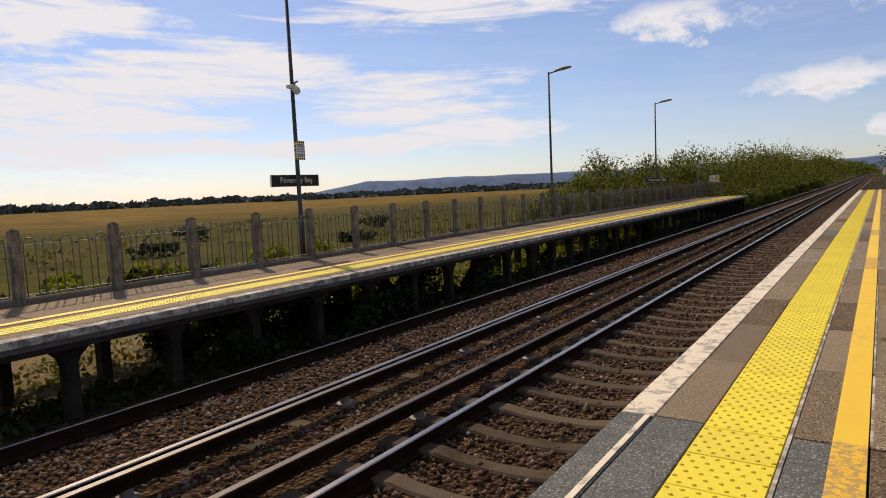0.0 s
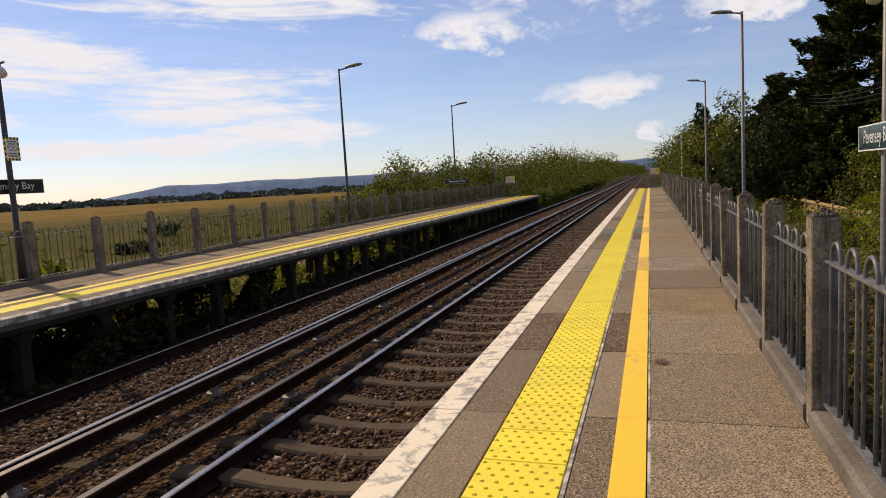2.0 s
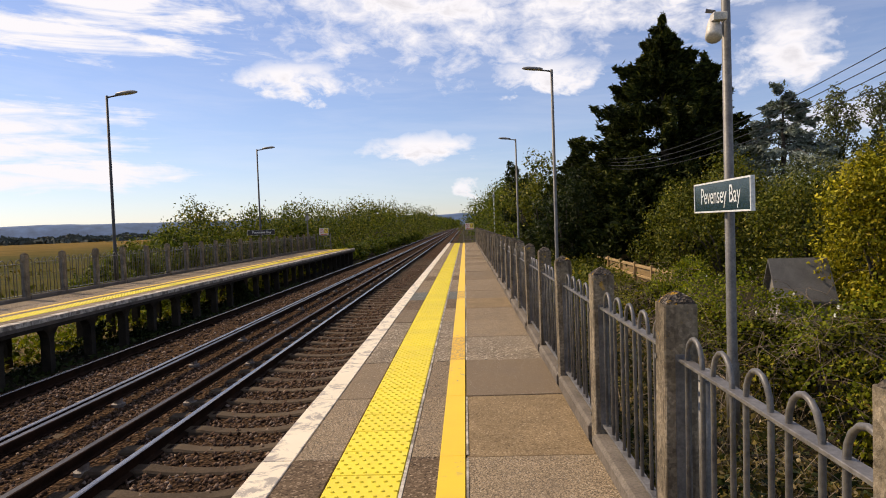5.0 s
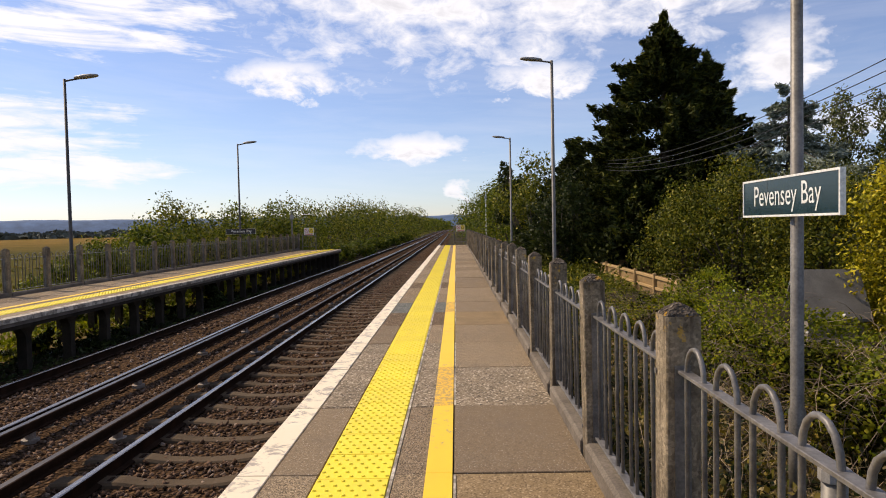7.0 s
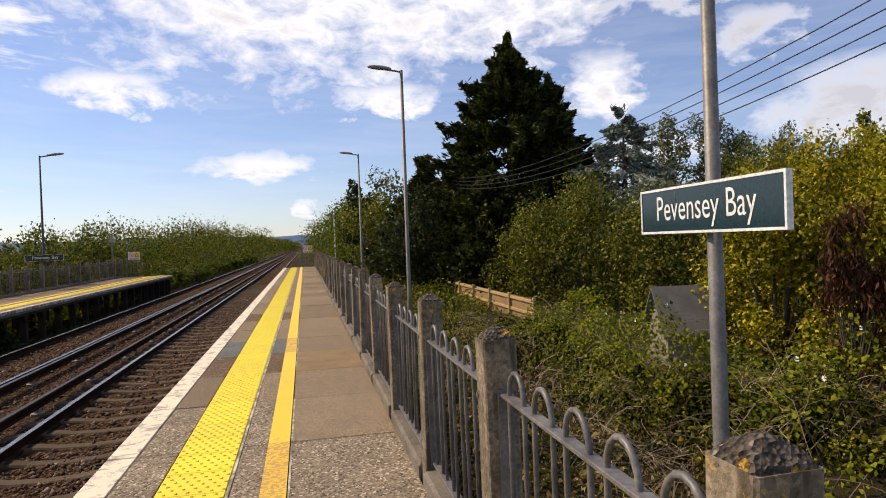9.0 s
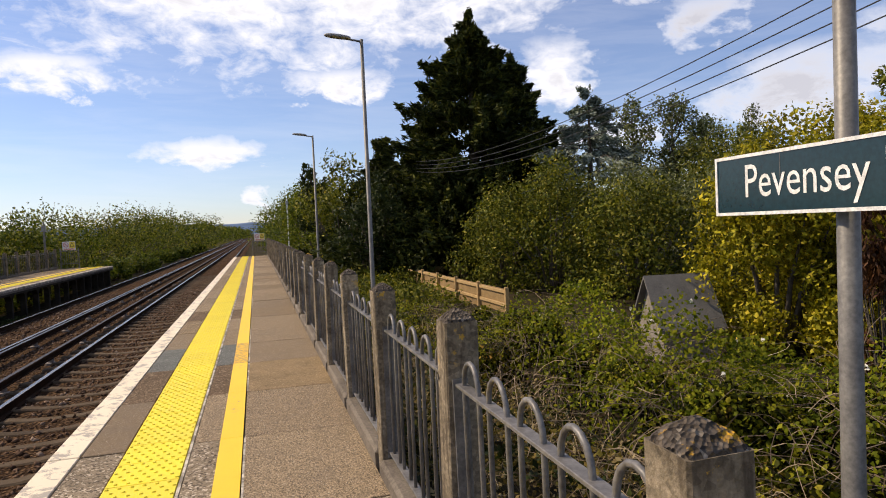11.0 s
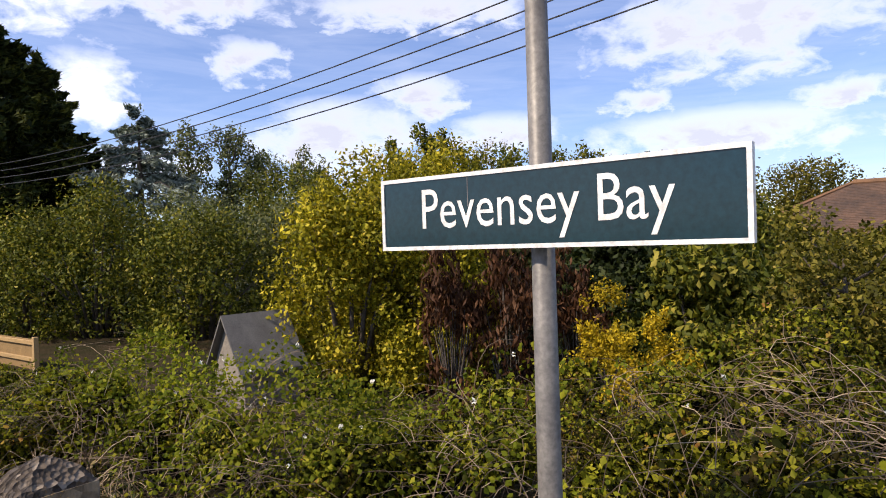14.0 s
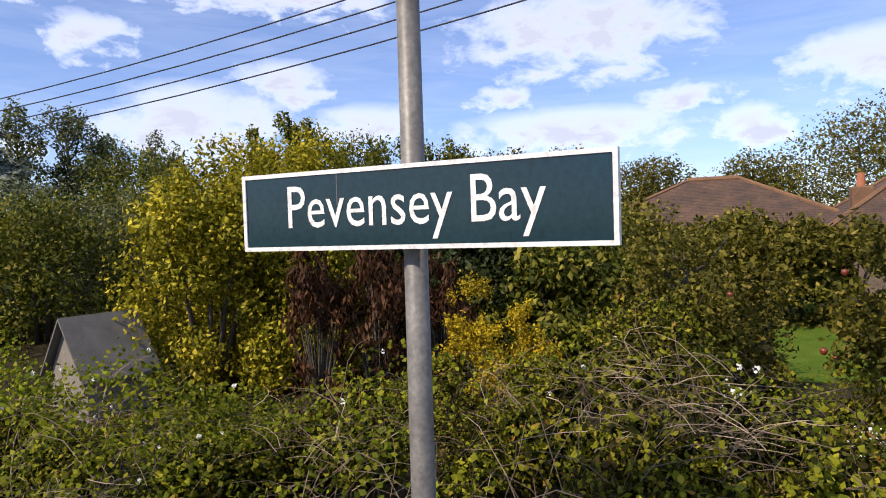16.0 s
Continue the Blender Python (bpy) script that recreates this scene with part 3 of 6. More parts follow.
def leaf_mesh(name, centres, size, out=None, stretch=1.6, droop=0.0, loose=0.5, fine=False, along=None):
    """Folded four-cornered leaves at the centres; out: the way in which they roughly face."""
    n = len(centres)
    size = size * RNG.uniform(0.6, 1.3, n)[:, None]
    a = RNG.normal(size=(n, 3))
    if along is not None:
        a = along + 0.38 * a
    a[:, 2] -= droop
    a /= np.linalg.norm(a, axis=1, keepdims=True)
    b = RNG.normal(size=(n, 3))
    if out is not None:
        b = np.cross(a, out + loose * RNG.normal(size=(n, 3)))
    else:
        b = np.cross(a, b)
    b /= np.linalg.norm(b, axis=1, keepdims=True) + 1e-9
    c = np.cross(a, b)
    L, W = a * size * 0.5 * stretch, b * size * 0.5
    lift = c * size * 0.16
    base, tip = centres - L, centres + L
    if fine:
        v = np.stack([base, centres + W * 0.8 - L * 0.45 + lift, centres + W * 0.9 + L * 0.2 + lift, tip, centres - W * 0.9 + L * 0.2 + lift, centres - W * 0.8 - L * 0.45 + lift], 1).reshape(-1, 3)
        i = np.arange(n)[:, None] * 6
        f = np.concatenate([i + np.array([[0, 1, 2]]), i + np.array([[0, 2, 3]]), i + np.array([[0, 3, 4]]), i + np.array([[0, 4, 5]])], 1).reshape(-1, 3)
        return fast_mesh(name, v, f)
    v = np.stack([base, centres + W * 0.95 - L * 0.15 + lift, tip, centres - W * 0.95 - L * 0.15 + lift], 1).reshape(-1, 3)
    i = np.arange(n)[:, None] * 4
    f = np.concatenate([i + np.array([[0, 1, 2]]), i + np.array([[0, 2, 3]])], 1).reshape(-1, 3)
    return fast_mesh(name, v, f)


def ball(n, shell=0.55):
    d = RNG.normal(size=(n, 3))
    d /= np.linalg.norm(d, axis=1, keepdims=True)
    return d * (shell + (1 - shell) * RNG.random((n, 1)) ** 0.7), d


def clumps(centres, radii, count, flat=0.8, shell=0.6):
    """Points and outward ways on uneven tufts."""
    pts, outs = [], []
    total = sum(r * r for r in radii)
    for c, r in zip(centres, radii):
        n = max(6, int(count * r * r / total))
        p, d = ball(n, shell)
        wob = 1 + 0.25 * np.sin(d[:, 0:1] * 7 + c[0] * 3) * np.cos(d[:, 1:2] * 6 + c[1]) + 0.09 * RNG.normal(size=(n, 1))
        p = p * r * wob
        p[:, 2] *= flat
        pts.append(p + np.array(c))
        outs.append(d + np.array((0, 0, 0.35)))
    return np.concatenate(pts), np.concatenate(outs)


def wood_mesh(bm, foot, height, radius, spread, limbs, lean=(0, 0), first=0.3):
    """Trunk and limbs; gives the places of the limbs' ends."""
    ends = []
    foot = Vector(foot)
    path = [foot + Vector((lean[0] * k + 0.04 * height * math.sin(k * 5 + foot.x), lean[1] * k + 0.03 * height * math.cos(k * 4 + foot.y), height * k)) for k in (0, 0.2, 0.45, 0.7, 0.95)]
    tube(bm, path, [radius * 1.25, radius, radius * 0.75, radius * 0.5, radius * 0.15], 8)
    ends.append(path[-1])
    for k in range(limbs):
        f = first + (0.9 - first) * (k + RNG.random()) / limbs
        j = min(3, int(f / 0.25))
        at = path[j].lerp(path[j + 1], min(1.0, max(0.0, (f - (0, .2, .45, .7)[j]) / .25)))
        a = k * 2.4 + RNG.random()
        reach = spread * (0.65 + 0.5 * RNG.random()) * (1.15 - 0.6 * f)
        end = at + Vector((math.cos(a) * reach, math.sin(a) * reach, height * 0.14 * (0.5 + RNG.random())))
        mid = at.lerp(end, 0.5) + Vector((0, 0, -0.04 * height))
        tube(bm, [at, mid, end], [radius * 0.4 * (1 - 0.5 * f), radius * 0.26, radius * 0.06], 5)
        ends.append(end)
        ends.append(at.lerp(end, 0.6))
    return ends


def broadleaf(at, height, spread, leaf, mat, count, label, name="tree", category="tree", radius=None, limbs=10, tuft=0.34, first=0.25, flat=0.85, size_z=1.0):
    t = thing(name, at, label, category)
    bm = bmesh.new()
    ends = wood_mesh(bm, (0, 0, 0), height, radius or height * 0.022, spread, limbs, first=first)
    part("trunk", bm, M["bark"], t, smooth=True)
    cs = [np.array(e) for e in ends]
    rs = [spread * tuft * (0.7 + 0.7 * RNG.random()) for _ in cs]
    extra = []
    for c, r in zip(cs, rs):
        for _ in range(3):
            d = RNG.normal(size=3)
            extra.append((c + d / np.linalg.norm(d) * r * 0.9, r * (0.3 + 0.35 * RNG.random())))
    cs += [e[0] for e in extra]
    rs += [e[1] for e in extra]
    p, o = clumps(cs, rs, count, flat)
    keep = p[:, 2] > 0.1
    link_mesh("crown", leaf_mesh("crown", p[keep], leaf, o[keep]), mat, t)
    return t


def shrub(at, size, leaf, mat, count, label, name="shrub", category="shrub", stems=9, tufts=26, seed=0, shell=0.45, upright=0.0, droop=0.2, stretch=1.6):
    """A bush: several stems from the ground and a lumpy crown of leaves; size: half widths and height."""
    t = thing(name, at, label, category)
    sx, sy, h = size
    if at[1] > 24:       # coarser foliage far along the line
        count, leaf = int(count * 0.6), leaf * 1.2
    bm = bmesh.new()
    cs, rs = [], []
    for k in range(stems):
        a = k * 2.4 + seed
        f = 0.25 + 0.6 * RNG.random()
        end = Vector((math.cos(a) * sx * f, math.sin(a) * sy * f, h * (0.92 - 0.35 * f * f) * (0.8 + 0.25 * RNG.random())))
        tube(bm, [(math.cos(a) * sx * 0.12, math.sin(a) * sy * 0.12, 0), (end.x * 0.45, end.y * 0.45, end.z * 0.5), end], [(0.035 if stems < 15 else 0.012) * h ** 0.5, (0.022 if stems < 15 else 0.008) * h ** 0.5, 0.004], 5)
        cs.append(np.array(end)), rs.append(min(sx, sy, h) * (0.30 + 0.15 * RNG.random()))
    part("stem", bm, M["bark"], t, smooth=True)
    for k in range(tufts):
        a = RNG.random() * 6.283
        q = RNG.random() ** 0.5
        z = RNG.random()
        edge = math.sqrt(max(0.05, 1 - (z * 0.96) ** 2.2))
        cs.append(np.array((math.cos(a) * sx * q * edge, math.sin(a) * sy * q * edge, h * z * (0.95 + upright * RNG.random()))))
        rs.append(min(sx, sy, h) * (0.14 + 0.24 * RNG.random()))
    p, o = clumps(cs, rs, count, 0.9 + upright, shell)
    keep = p[:, 2] > 0.03
    link_mesh("crown", leaf_mesh("crown", p[keep], leaf, o[keep], stretch, droop), mat, t)
    return t


# ---- setting: ground, ballast, tracks ----
EDGE, H_RAIL = -1.378, -0.85
LEFT_EDGE = -7.78
FENCE_R, FENCE_L = 0.76, -10.5
END_R, END_L = 52.0, 48.0
SLAB, SLAB_0 = 1.405, 2.655


def ground_height(x, y):
    z = np.interp(x, [-3000, -40, -13, -10, -8.6, -7.4, -1.6, -0.5, 1.0, 3.0, 6.5, 12, 3000], [-2.4, -1.7, -1.5, -1.3, -1.15, -1.12, -1.12, -1.1, -1.15, -1.2, -1.15, -1.2, -1.2])
    return z + 0.05 * np.sin(x * 1.3 + y * 0.7) * (np.abs(x + 4.5) > 5)


def build_ground():
    xs = np.concatenate([[-3000, -1200, -500, -220, -120, -70], np.arange(-50, -13, 4.0), np.arange(-13, 14, 0.75), np.arange(14, 50, 4.0), [70, 120, 300, 900, 3000]])
    ys = np.concatenate([[-3000, -900, -300, -100, -40], np.arange(-20, 70, 2.0), [80, 100, 130, 180, 260, 400, 700, 1400, 3000]])
    X, Y = np.meshgrid(xs, ys, indexing="ij")
    Z = ground_height(X, Y)
    v = np.stack([X, Y, Z], -1).reshape(-1, 3)
    nx, ny = len(xs), len(ys)
    i = (np.arange(nx - 1)[:, None] * ny + np.arange(ny - 1)[None]).ravel()
    f = np.stack([i, i + ny, i + ny + 1, i + 1], 1)
    me = fast_mesh("ground", v, f)
    mid = v[f].mean(1)
    slot = np.where(mid[:, 0] < -10.2, 0, 1)
    slot[(mid[:, 0] > 12.5) & (mid[:, 1] < 7.6)] = 2
    slot[(mid[:, 0] > 60)] = 0
    slot[(mid[:, 0] > -13.6) & (mid[:, 0] < -9.4) & (mid[:, 1] < 48)] = 3
    ob = link_mesh("ground", me, [M["field"], M["soil"], M["lawn"], M["dry_soil"]])
    me.polygons.foreach_set("material_index", slot.astype(np.int32))
    tagged(ob, "flat marsh grassland, soil bank and garden lawn", "ground", kind="structure")


build_ground()


def build_ballast():
    prof = [(-8.0, -1.13), (-7.45, -1.04), (-6.9, -1.035), (-4.6, -1.03), (-2.2, -1.035), (-1.3, -1.05)]
    ys = np.concatenate([np.arange(-14, 40, 1.0), np.arange(40, 120, 8.0), [150, 220, 340, 600, 1000]])
    v = np.array([(x, y, z) for y in ys for x, z in prof])
    k = len(prof)
    f = np.array([(r * k + c, r * k + c + 1, (r + 1) * k + c + 1, (r + 1) * k + c) for r in range(len(ys) - 1) for c in range(k - 1)])
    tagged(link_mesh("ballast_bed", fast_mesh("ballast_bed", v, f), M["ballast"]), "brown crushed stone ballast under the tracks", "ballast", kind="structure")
    # loose stones on it, closest where the track is passed nearest
    n1, n2 = 23000, 7000
    y = np.concatenate([RNG.uniform(-1.0, 15, n1), RNG.uniform(15, 40, n2)])
    x = RNG.uniform(-7.5, -1.6, n1 + n2)
    s = np.concatenate([RNG.uniform(0.020, 0.040, n1), RNG.uniform(0.028, 0.048, n2)])
    clear = np.ones(len(x), bool)
    for r in RAILS:
        clear &= np.abs(x - r) > 0.085
    on_sleeper = (np.abs((y + 4.3 + 0.3275) % 0.655 - 0.3275) < 0.10) & (x > RAIL_2 - 0.42)
    clear &= ~(on_sleeper & (RNG.random(len(x)) < np.interp(y, [9, 18], [0.84, 0.55])))
    x, y, s = x[clear], y[clear], s[clear]
    n = len(x)
    octa = np.array([(1, 0, 0), (-1, 0, 0), (0, 1, 0), (0, -1, 0), (0, 0, 1), (0, 0, -1)], float)
    tri = np.array([(0, 2, 4), (2, 1, 4), (1, 3, 4), (3, 0, 4), (2, 0, 5), (1, 2, 5), (3, 1, 5), (0, 3, 5)])
    v = octa[None] * s[:, None, None] * RNG.uniform(0.6, 1.35, (n, 6, 1)) + RNG.normal(size=(n, 6, 3)) * s[:, None, None] * 0.25
    a = RNG.random(n) * 6.283
    ca, sa = np.cos(a)[:, None], np.sin(a)[:, None]
    vx, vy = v[..., 0] * ca - v[..., 1] * sa, v[..., 0] * sa + v[..., 1] * ca
    tilt = RNG.normal(size=(n, 1)) * 0.6
    vz = v[..., 2] * 0.8 + vx * tilt * 0.4
    z0 = -1.035 + RNG.uniform(-0.004, 0.018, n)
    w = np.stack([vx + x[:, None], vy + y[:, None], vz + z0[:, None]], -1).reshape(-1, 3)
    f = (np.arange(n)[:, None, None] * 6 + tri[None]).reshape(-1, 3)
    tagged(link_mesh("ballast_stones", fast_mesh("ballast_stones", w, f), M["stone"]), "loose angular brown ballast stones between the rails", "ballast", kind="stuff")


RAIL_1, RAIL_2 = EDGE - 0.73, EDGE - 2.235
RAIL_3, RAIL_4 = EDGE - 4.135, EDGE - 5.635
COND_1, COND_2 = RAIL_2 - 0.52, RAIL_3 + 0.33
RAILS = [RAIL_1, RAIL_2, RAIL_3, RAIL_4, COND_1, COND_2]
build_ballast()


def rail_mesh(name, prof, head, y0=-14.0, y1=900.0):
    """A rail: a profile drawn along y; head: the indices of the profile's bright sides."""
    ys = [y0, 0, 15, 40, 100, 300, y1]
    bm = bmesh.new()
    rings = [[bm.verts.new((x, y, z)) for x, z in prof] for y in ys]
    k = len(prof)
    for a, b in zip(rings, rings[1:]):
        for j in range(k):
            bm.faces.new((a[j], b[j], b[(j + 1) % k], a[(j + 1) % k])).material_index = 1 if j in head else 0
    bm.faces.new(rings[0])
    bm.normal_update()
    bmesh.ops.recalc_face_normals(bm, faces=bm.faces)
    me = bpy.data.meshes.new(name)
    bm.to_mesh(me)
    bm.free()
    return me


FLAT_RAIL = [(-0.07, -0.16), (0.07, -0.16), (0.07, -0.148), (0.012, -0.13), (0.012, -0.04), (0.035, -0.032), (0.036, -0.008), (0.026, 0.0), (-0.026, 0.0), (-0.036, -0.008), (-0.035, -0.032), (-0.012, -0.04), (-0.012, -0.13), (-0.07, -0.148)]
COND_RAIL = [(-0.055, -0.13), (0.055, -0.13), (0.055, -0.115), (0.02, -0.105), (0.02, -0.055), (0.048, -0.045), (0.048, -0.006), (0.034, 0.0), (-0.034, 0.0), (-0.048, -0.006), (-0.048, -0.045), (-0.02, -0.055), (-0.02, -0.105), (-0.055, -0.115)]


def sleeper_mesh():
    """A concrete sleeper, dished between the rail seats, with sloping sides."""
    bm = bmesh.new()
    rings = []
    for x, top, w in ((-1.25, -0.03, 0.10), (-1.22, -0.008, 0.105), (-0.98, 0.0, 0.105), (-0.55, 0.0, 0.105), (-0.35, -0.03, 0.095), (0.0, -0.042, 0.09), (0.35, -0.03, 0.095), (0.55, 0.0, 0.105), (0.98, 0.0, 0.105), (1.22, -0.008, 0.105), (1.25, -0.03, 0.10)):
        rings.append([bm.verts.new(c) for c in ((x, -w - 0.03, -0.18), (x, -w - 0.008, top - 0.022), (x, -w + 0.016, top), (x, w - 0.016, top), (x, w + 0.008, top - 0.022), (x, w + 0.03, -0.18))])
    for p, q in zip(rings, rings[1:]):
        for j in range(5):
            bm.faces.new((p[j], q[j], q[j + 1], p[j + 1]))
    bm.faces.new(rings[0])
    bm.faces.new(rings[-1][::-1])
    bmesh.ops.recalc_face_normals(bm, faces=bm.faces)
    me = bpy.data.meshes.new("sleeper")
    bm.to_mesh(me)
    bm.free()
    return me


def clip_mesh():
    bm = bmesh.new()
    box(bm, -0.13, -0.075, -0.06, 0.06, 0, 0.035, top_in=0.01)
    box(bm, 0.075, 0.13, -0.06, 0.06, 0, 0.035, top_in=0.01)
    me = bpy.data.meshes.new("rail_clip")
    bm.to_mesh(me)
    bm.free()
    return me


def build_track(label, rails, cond, sink, sleepers, clip, head):
    t = thing("railway_track", ((rails[0] + rails[1]) / 2, 0, 0), label, "railway track", "railway tracks", "structure")
    me = rail_mesh("rail", FLAT_RAIL, (6, 7, 8))
    for r in rails:
        o = link_mesh("rail", me, [M["rail_rust"], M["rail_head"]], t, "rusty rail with a polished head")
        o.location = (r - t.location.x, 0, H_RAIL)
    o = link_mesh("conductor_rail", rail_mesh("conductor_rail", COND_RAIL, (7,)), [M["rail_rust"], head], t, "raised dull electric conductor rail")
    o.location = (cond - t.location.x, 0, H_RAIL + 0.075)
    rim = random.Random(3)
    for k in range(84):
        y = -4.3 + 0.655 * k
        s = link_mesh("sleeper", sleepers, M["sleeper"], t)
        s.location = (rim.uniform(-0.02, 0.02), y, H_RAIL - 0.158 - sink - rim.uniform(0, 0.012) - 0.012 * min(1.0, max(0.0, (y - 8.0) / 6.0)))
        s.rotation_euler = (0, 0, rim.uniform(-0.01, 0.01))
        if k % 4 == 1:
            pot = link_mesh("insulator", POT, M["insulator"], t)
            pot.location = (cond - t.location.x, y, H_RAIL - 0.19)
        if y < 22:
            for r in rails:
                c = link_mesh("rail_clip", clip, M["rail_rust"], t)
                c.location = (r - t.location.x, y, H_RAIL - 0.16)


bm = bmesh.new()
tube(bm, [(0, 0, 0), (0, 0, 0.05), (0, 0, 0.06), (0, 0, 0.135)], [0.10, 0.10, 0.06, 0.055], 10)
POT = bpy.data.meshes.new("insulator")
bm.to_mesh(POT)
bm.free()
SLEEPER, CLIP = sleeper_mesh(), clip_mesh()
build_track("electrified railway track beside the platform with bright running rails", (RAIL_1, RAIL_2), COND_1, -0.04, SLEEPER, CLIP, M["cond_dull"])
build_track("electrified railway track with sleepers buried in ballast", (RAIL_3, RAIL_4), COND_2, 0.01, SLEEPER, CLIP, M["cond_head"])


# ---- platforms ----
def blister_tile(w, d):
    """A tactile tile: a slab with offset rows of small flat domes."""
    bm = bmesh.new()
    box(bm, -w / 2, w / 2, -d / 2, d / 2, -0.05, 0.0, top_in=0.003)
    step = 0.0667
    for r in range(6):
        for c in range(6):
            x = -w / 2 + step * (c + (0.25 if r % 2 else 0.75)) * w / 0.4
            y = -d / 2 + step * (r + 0.5) * d / 0.4
            lo = [bm.verts.new((x + 0.0145 * math.cos(a), y + 0.0145 * math.sin(a), -0.001)) for a in [k * math.pi / 3 for k in range(6)]]
            hi = [bm.verts.new((x + 0.009 * math.cos(a), y + 0.009 * math.sin(a), 0.0075)) for a in [k * math.pi / 3 for k in range(6)]]
            for j in range(6):
                bm.faces.new((lo[j], lo[(j + 1) % 6], hi[(j + 1) % 6], hi[j]))
            bm.faces.new(hi)
    me = bpy.data.meshes.new("tactile_tile")
    bm.to_mesh(me)
    bm.free()
    return me


def slab_mesh(name, w, d, t=0.06, chamfer=0.004):
    bm = bmesh.new()
    box(bm, -w / 2, w / 2, -d / 2, d / 2, -t, 0.0, top_in=chamfer)
    me = bpy.data.meshes.new(name)
    bm.to_mesh(me)
    bm.free()
    return me


TILE = blister_tile(0.412, 0.393)


def build_platform(name, edge, s, back, y0, y1, label, rows0):
    """A platform deck; s: +1 if the deck lies on the +x side of its edge."""
    t = thing(name, (edge, 0, 0), label, "platform", kind="structure")
    rim = random.Random(11 if s > 0 else 12)

    def put(nm, me, mat, x0, x1, y, z=0.0, lab=""):
        o = link_mesh(nm, me, mat, t, lab)
        o.location = (s * (x0 + x1) / 2, y, z)
        o.rotation_euler = (rim.uniform(-0.0015, 0.0015), rim.uniform(-0.002, 0.002), 0)
        return o
    bm = bmesh.new()
    x = sorted((s * 0.03, s * (back + 0.12)))
    box(bm, x[0], x[1], y0, y1, -0.16, -0.055)
    part("deck_base", bm, M["joint"], t)
    bands = {"edge": (-0.02, 0.182), "front": (0.187, 0.47), "gap": (0.914, 1.253), "walk": (1.258, back)}
    meshes = {k: slab_mesh("paving_slab" if k != "edge" else "coping_stone", b - a - 0.006, SLAB - 0.012, 0.06 if k != "edge" else (0.115 if rows0 else 0.085)) for k, (a, b) in bands.items()}
    grey = {k: slab_mesh("paving_slab", b - a - 0.006, SLAB - 0.012) for k, (a, b) in bands.items()}
    k = math.floor((y0 - SLAB_0) / SLAB)
    while SLAB_0 + SLAB * (k + 1) <= y1 + 0.5:
        y = SLAB_0 + SLAB * (k + 0.5)
        if y - SLAB / 2 >= y0 - 0.8:
            old = rows0 and k < 0
            bluish = rows0 and (k < 0 or k == 9)
            z = rim.uniform(-0.003, 0.003)
            put("coping_stone", meshes["edge"], M["grey_slab"] if old else M["white_edge"] if rows0 else M["worn_coping"], *bands["edge"], y, z, "grey coping stone with a thin white line" if old else "")
            for b in ("front", "gap", "walk"):
                odd = SPECIAL.get((b == "walk", k)) if rows0 else None
                look_as = M[odd] if odd else M["grey_slab"] if bluish and b != "walk" or old else M["slab"]
                put("paving_slab", (grey if bluish or odd else meshes)[b], look_as, *bands[b], y, rim.uniform(-0.004, 0.003))
            if old:
                o = link_mesh("white_line", slab_mesh("white_line", 0.035, SLAB - 0.02, 0.004, 0.001), M["white_edge"], t)
                o.location = (s * 0.15, y, 0.0045)
            o = link_mesh("yellow_line", slab_mesh("yellow_line", 0.156, SLAB - 0.002, 0.005, 0.0015) if "yellow_line" not in YL else YL["yellow_line"], M["bare_yellow" if rows0 and (k < 0 or k in (5, 9)) else "yellow_line"], t)
            YL["yellow_line"] = o.data
            if rows0 and k >= 0 and rim.random() < 0.75:
                if "mortar_strip" not in YL:
                    YL["mortar_strip"] = slab_mesh("mortar_strip", 0.014, SLAB - 0.05, 0.005, 0.001)
                q = link_mesh("mortar_strip", YL["mortar_strip"], M["worn_coping"], t, "thin pale mortar strip")
                q.location = (s * 1.264, y, 0.003)
            o.location = (s * 1.173, y, 0.0065)
        k += 1
    for j in range(int((y1 - y0) / 0.4)):
        y = 2.6 + 0.4 * (j - int((2.6 - y0) / 0.4)) - 0.2
        put("tactile_tile", TILE, M["tactile"], 0.474, 0.892, y, 0.004 + rim.uniform(-0.001, 0.001))
    for j in range(int((y1 - y0) / 2.8)):
        if "tile_mortar" not in YL:
            YL["tile_mortar"] = slab_mesh("tile_mortar", 0.02, 2.8, 0.05, 0.001)
        o = link_mesh("tile_mortar", YL["tile_mortar"], M["worn_coping"], t)
        o.location = (s * 0.9025, y0 + 2.8 * (j + 0.5), -0.001)
    return t


YL = {}
# slabs of another make: (on the walking side, row)
SPECIAL = {(True, 5): "pebble_slab", (True, 3): "tan_slab", (True, -1): "brown_slab", (True, 8): "tan_slab", (False, 2): "brown_slab", (False, 5): "pebble_slab", (False, 6): "pebble_slab", (False, 8): "brown_slab", (False, 12): "brown_slab"}
p_r = build_platform("platform_near", EDGE, 1, 2.06, -6.0, END_R, "paved platform with white edge and yellow tactile strip", True)
p_l = build_platform("platform_far", LEFT_EDGE, -1, 2.66, -9.0, END_L, "paved platform on concrete legs across the tracks", False)

# rust spot on the paving
bm = bmesh.new()
ring = [bm.verts.new((0.16 * math.cos(a) * (1 + 0.25 * math.sin(3 * a)), 0.22 * math.sin(a) * (1 + 0.2 * math.cos(5 * a)), 0.0)) for a in [k * math.pi / 12 for k in range(24)]]
bm.faces.new(ring)
o = part("rust_stain", bm, M["stain"], p_r, "round rust stain")
o.location = (-0.03 - EDGE, 5.2, 0.0075)

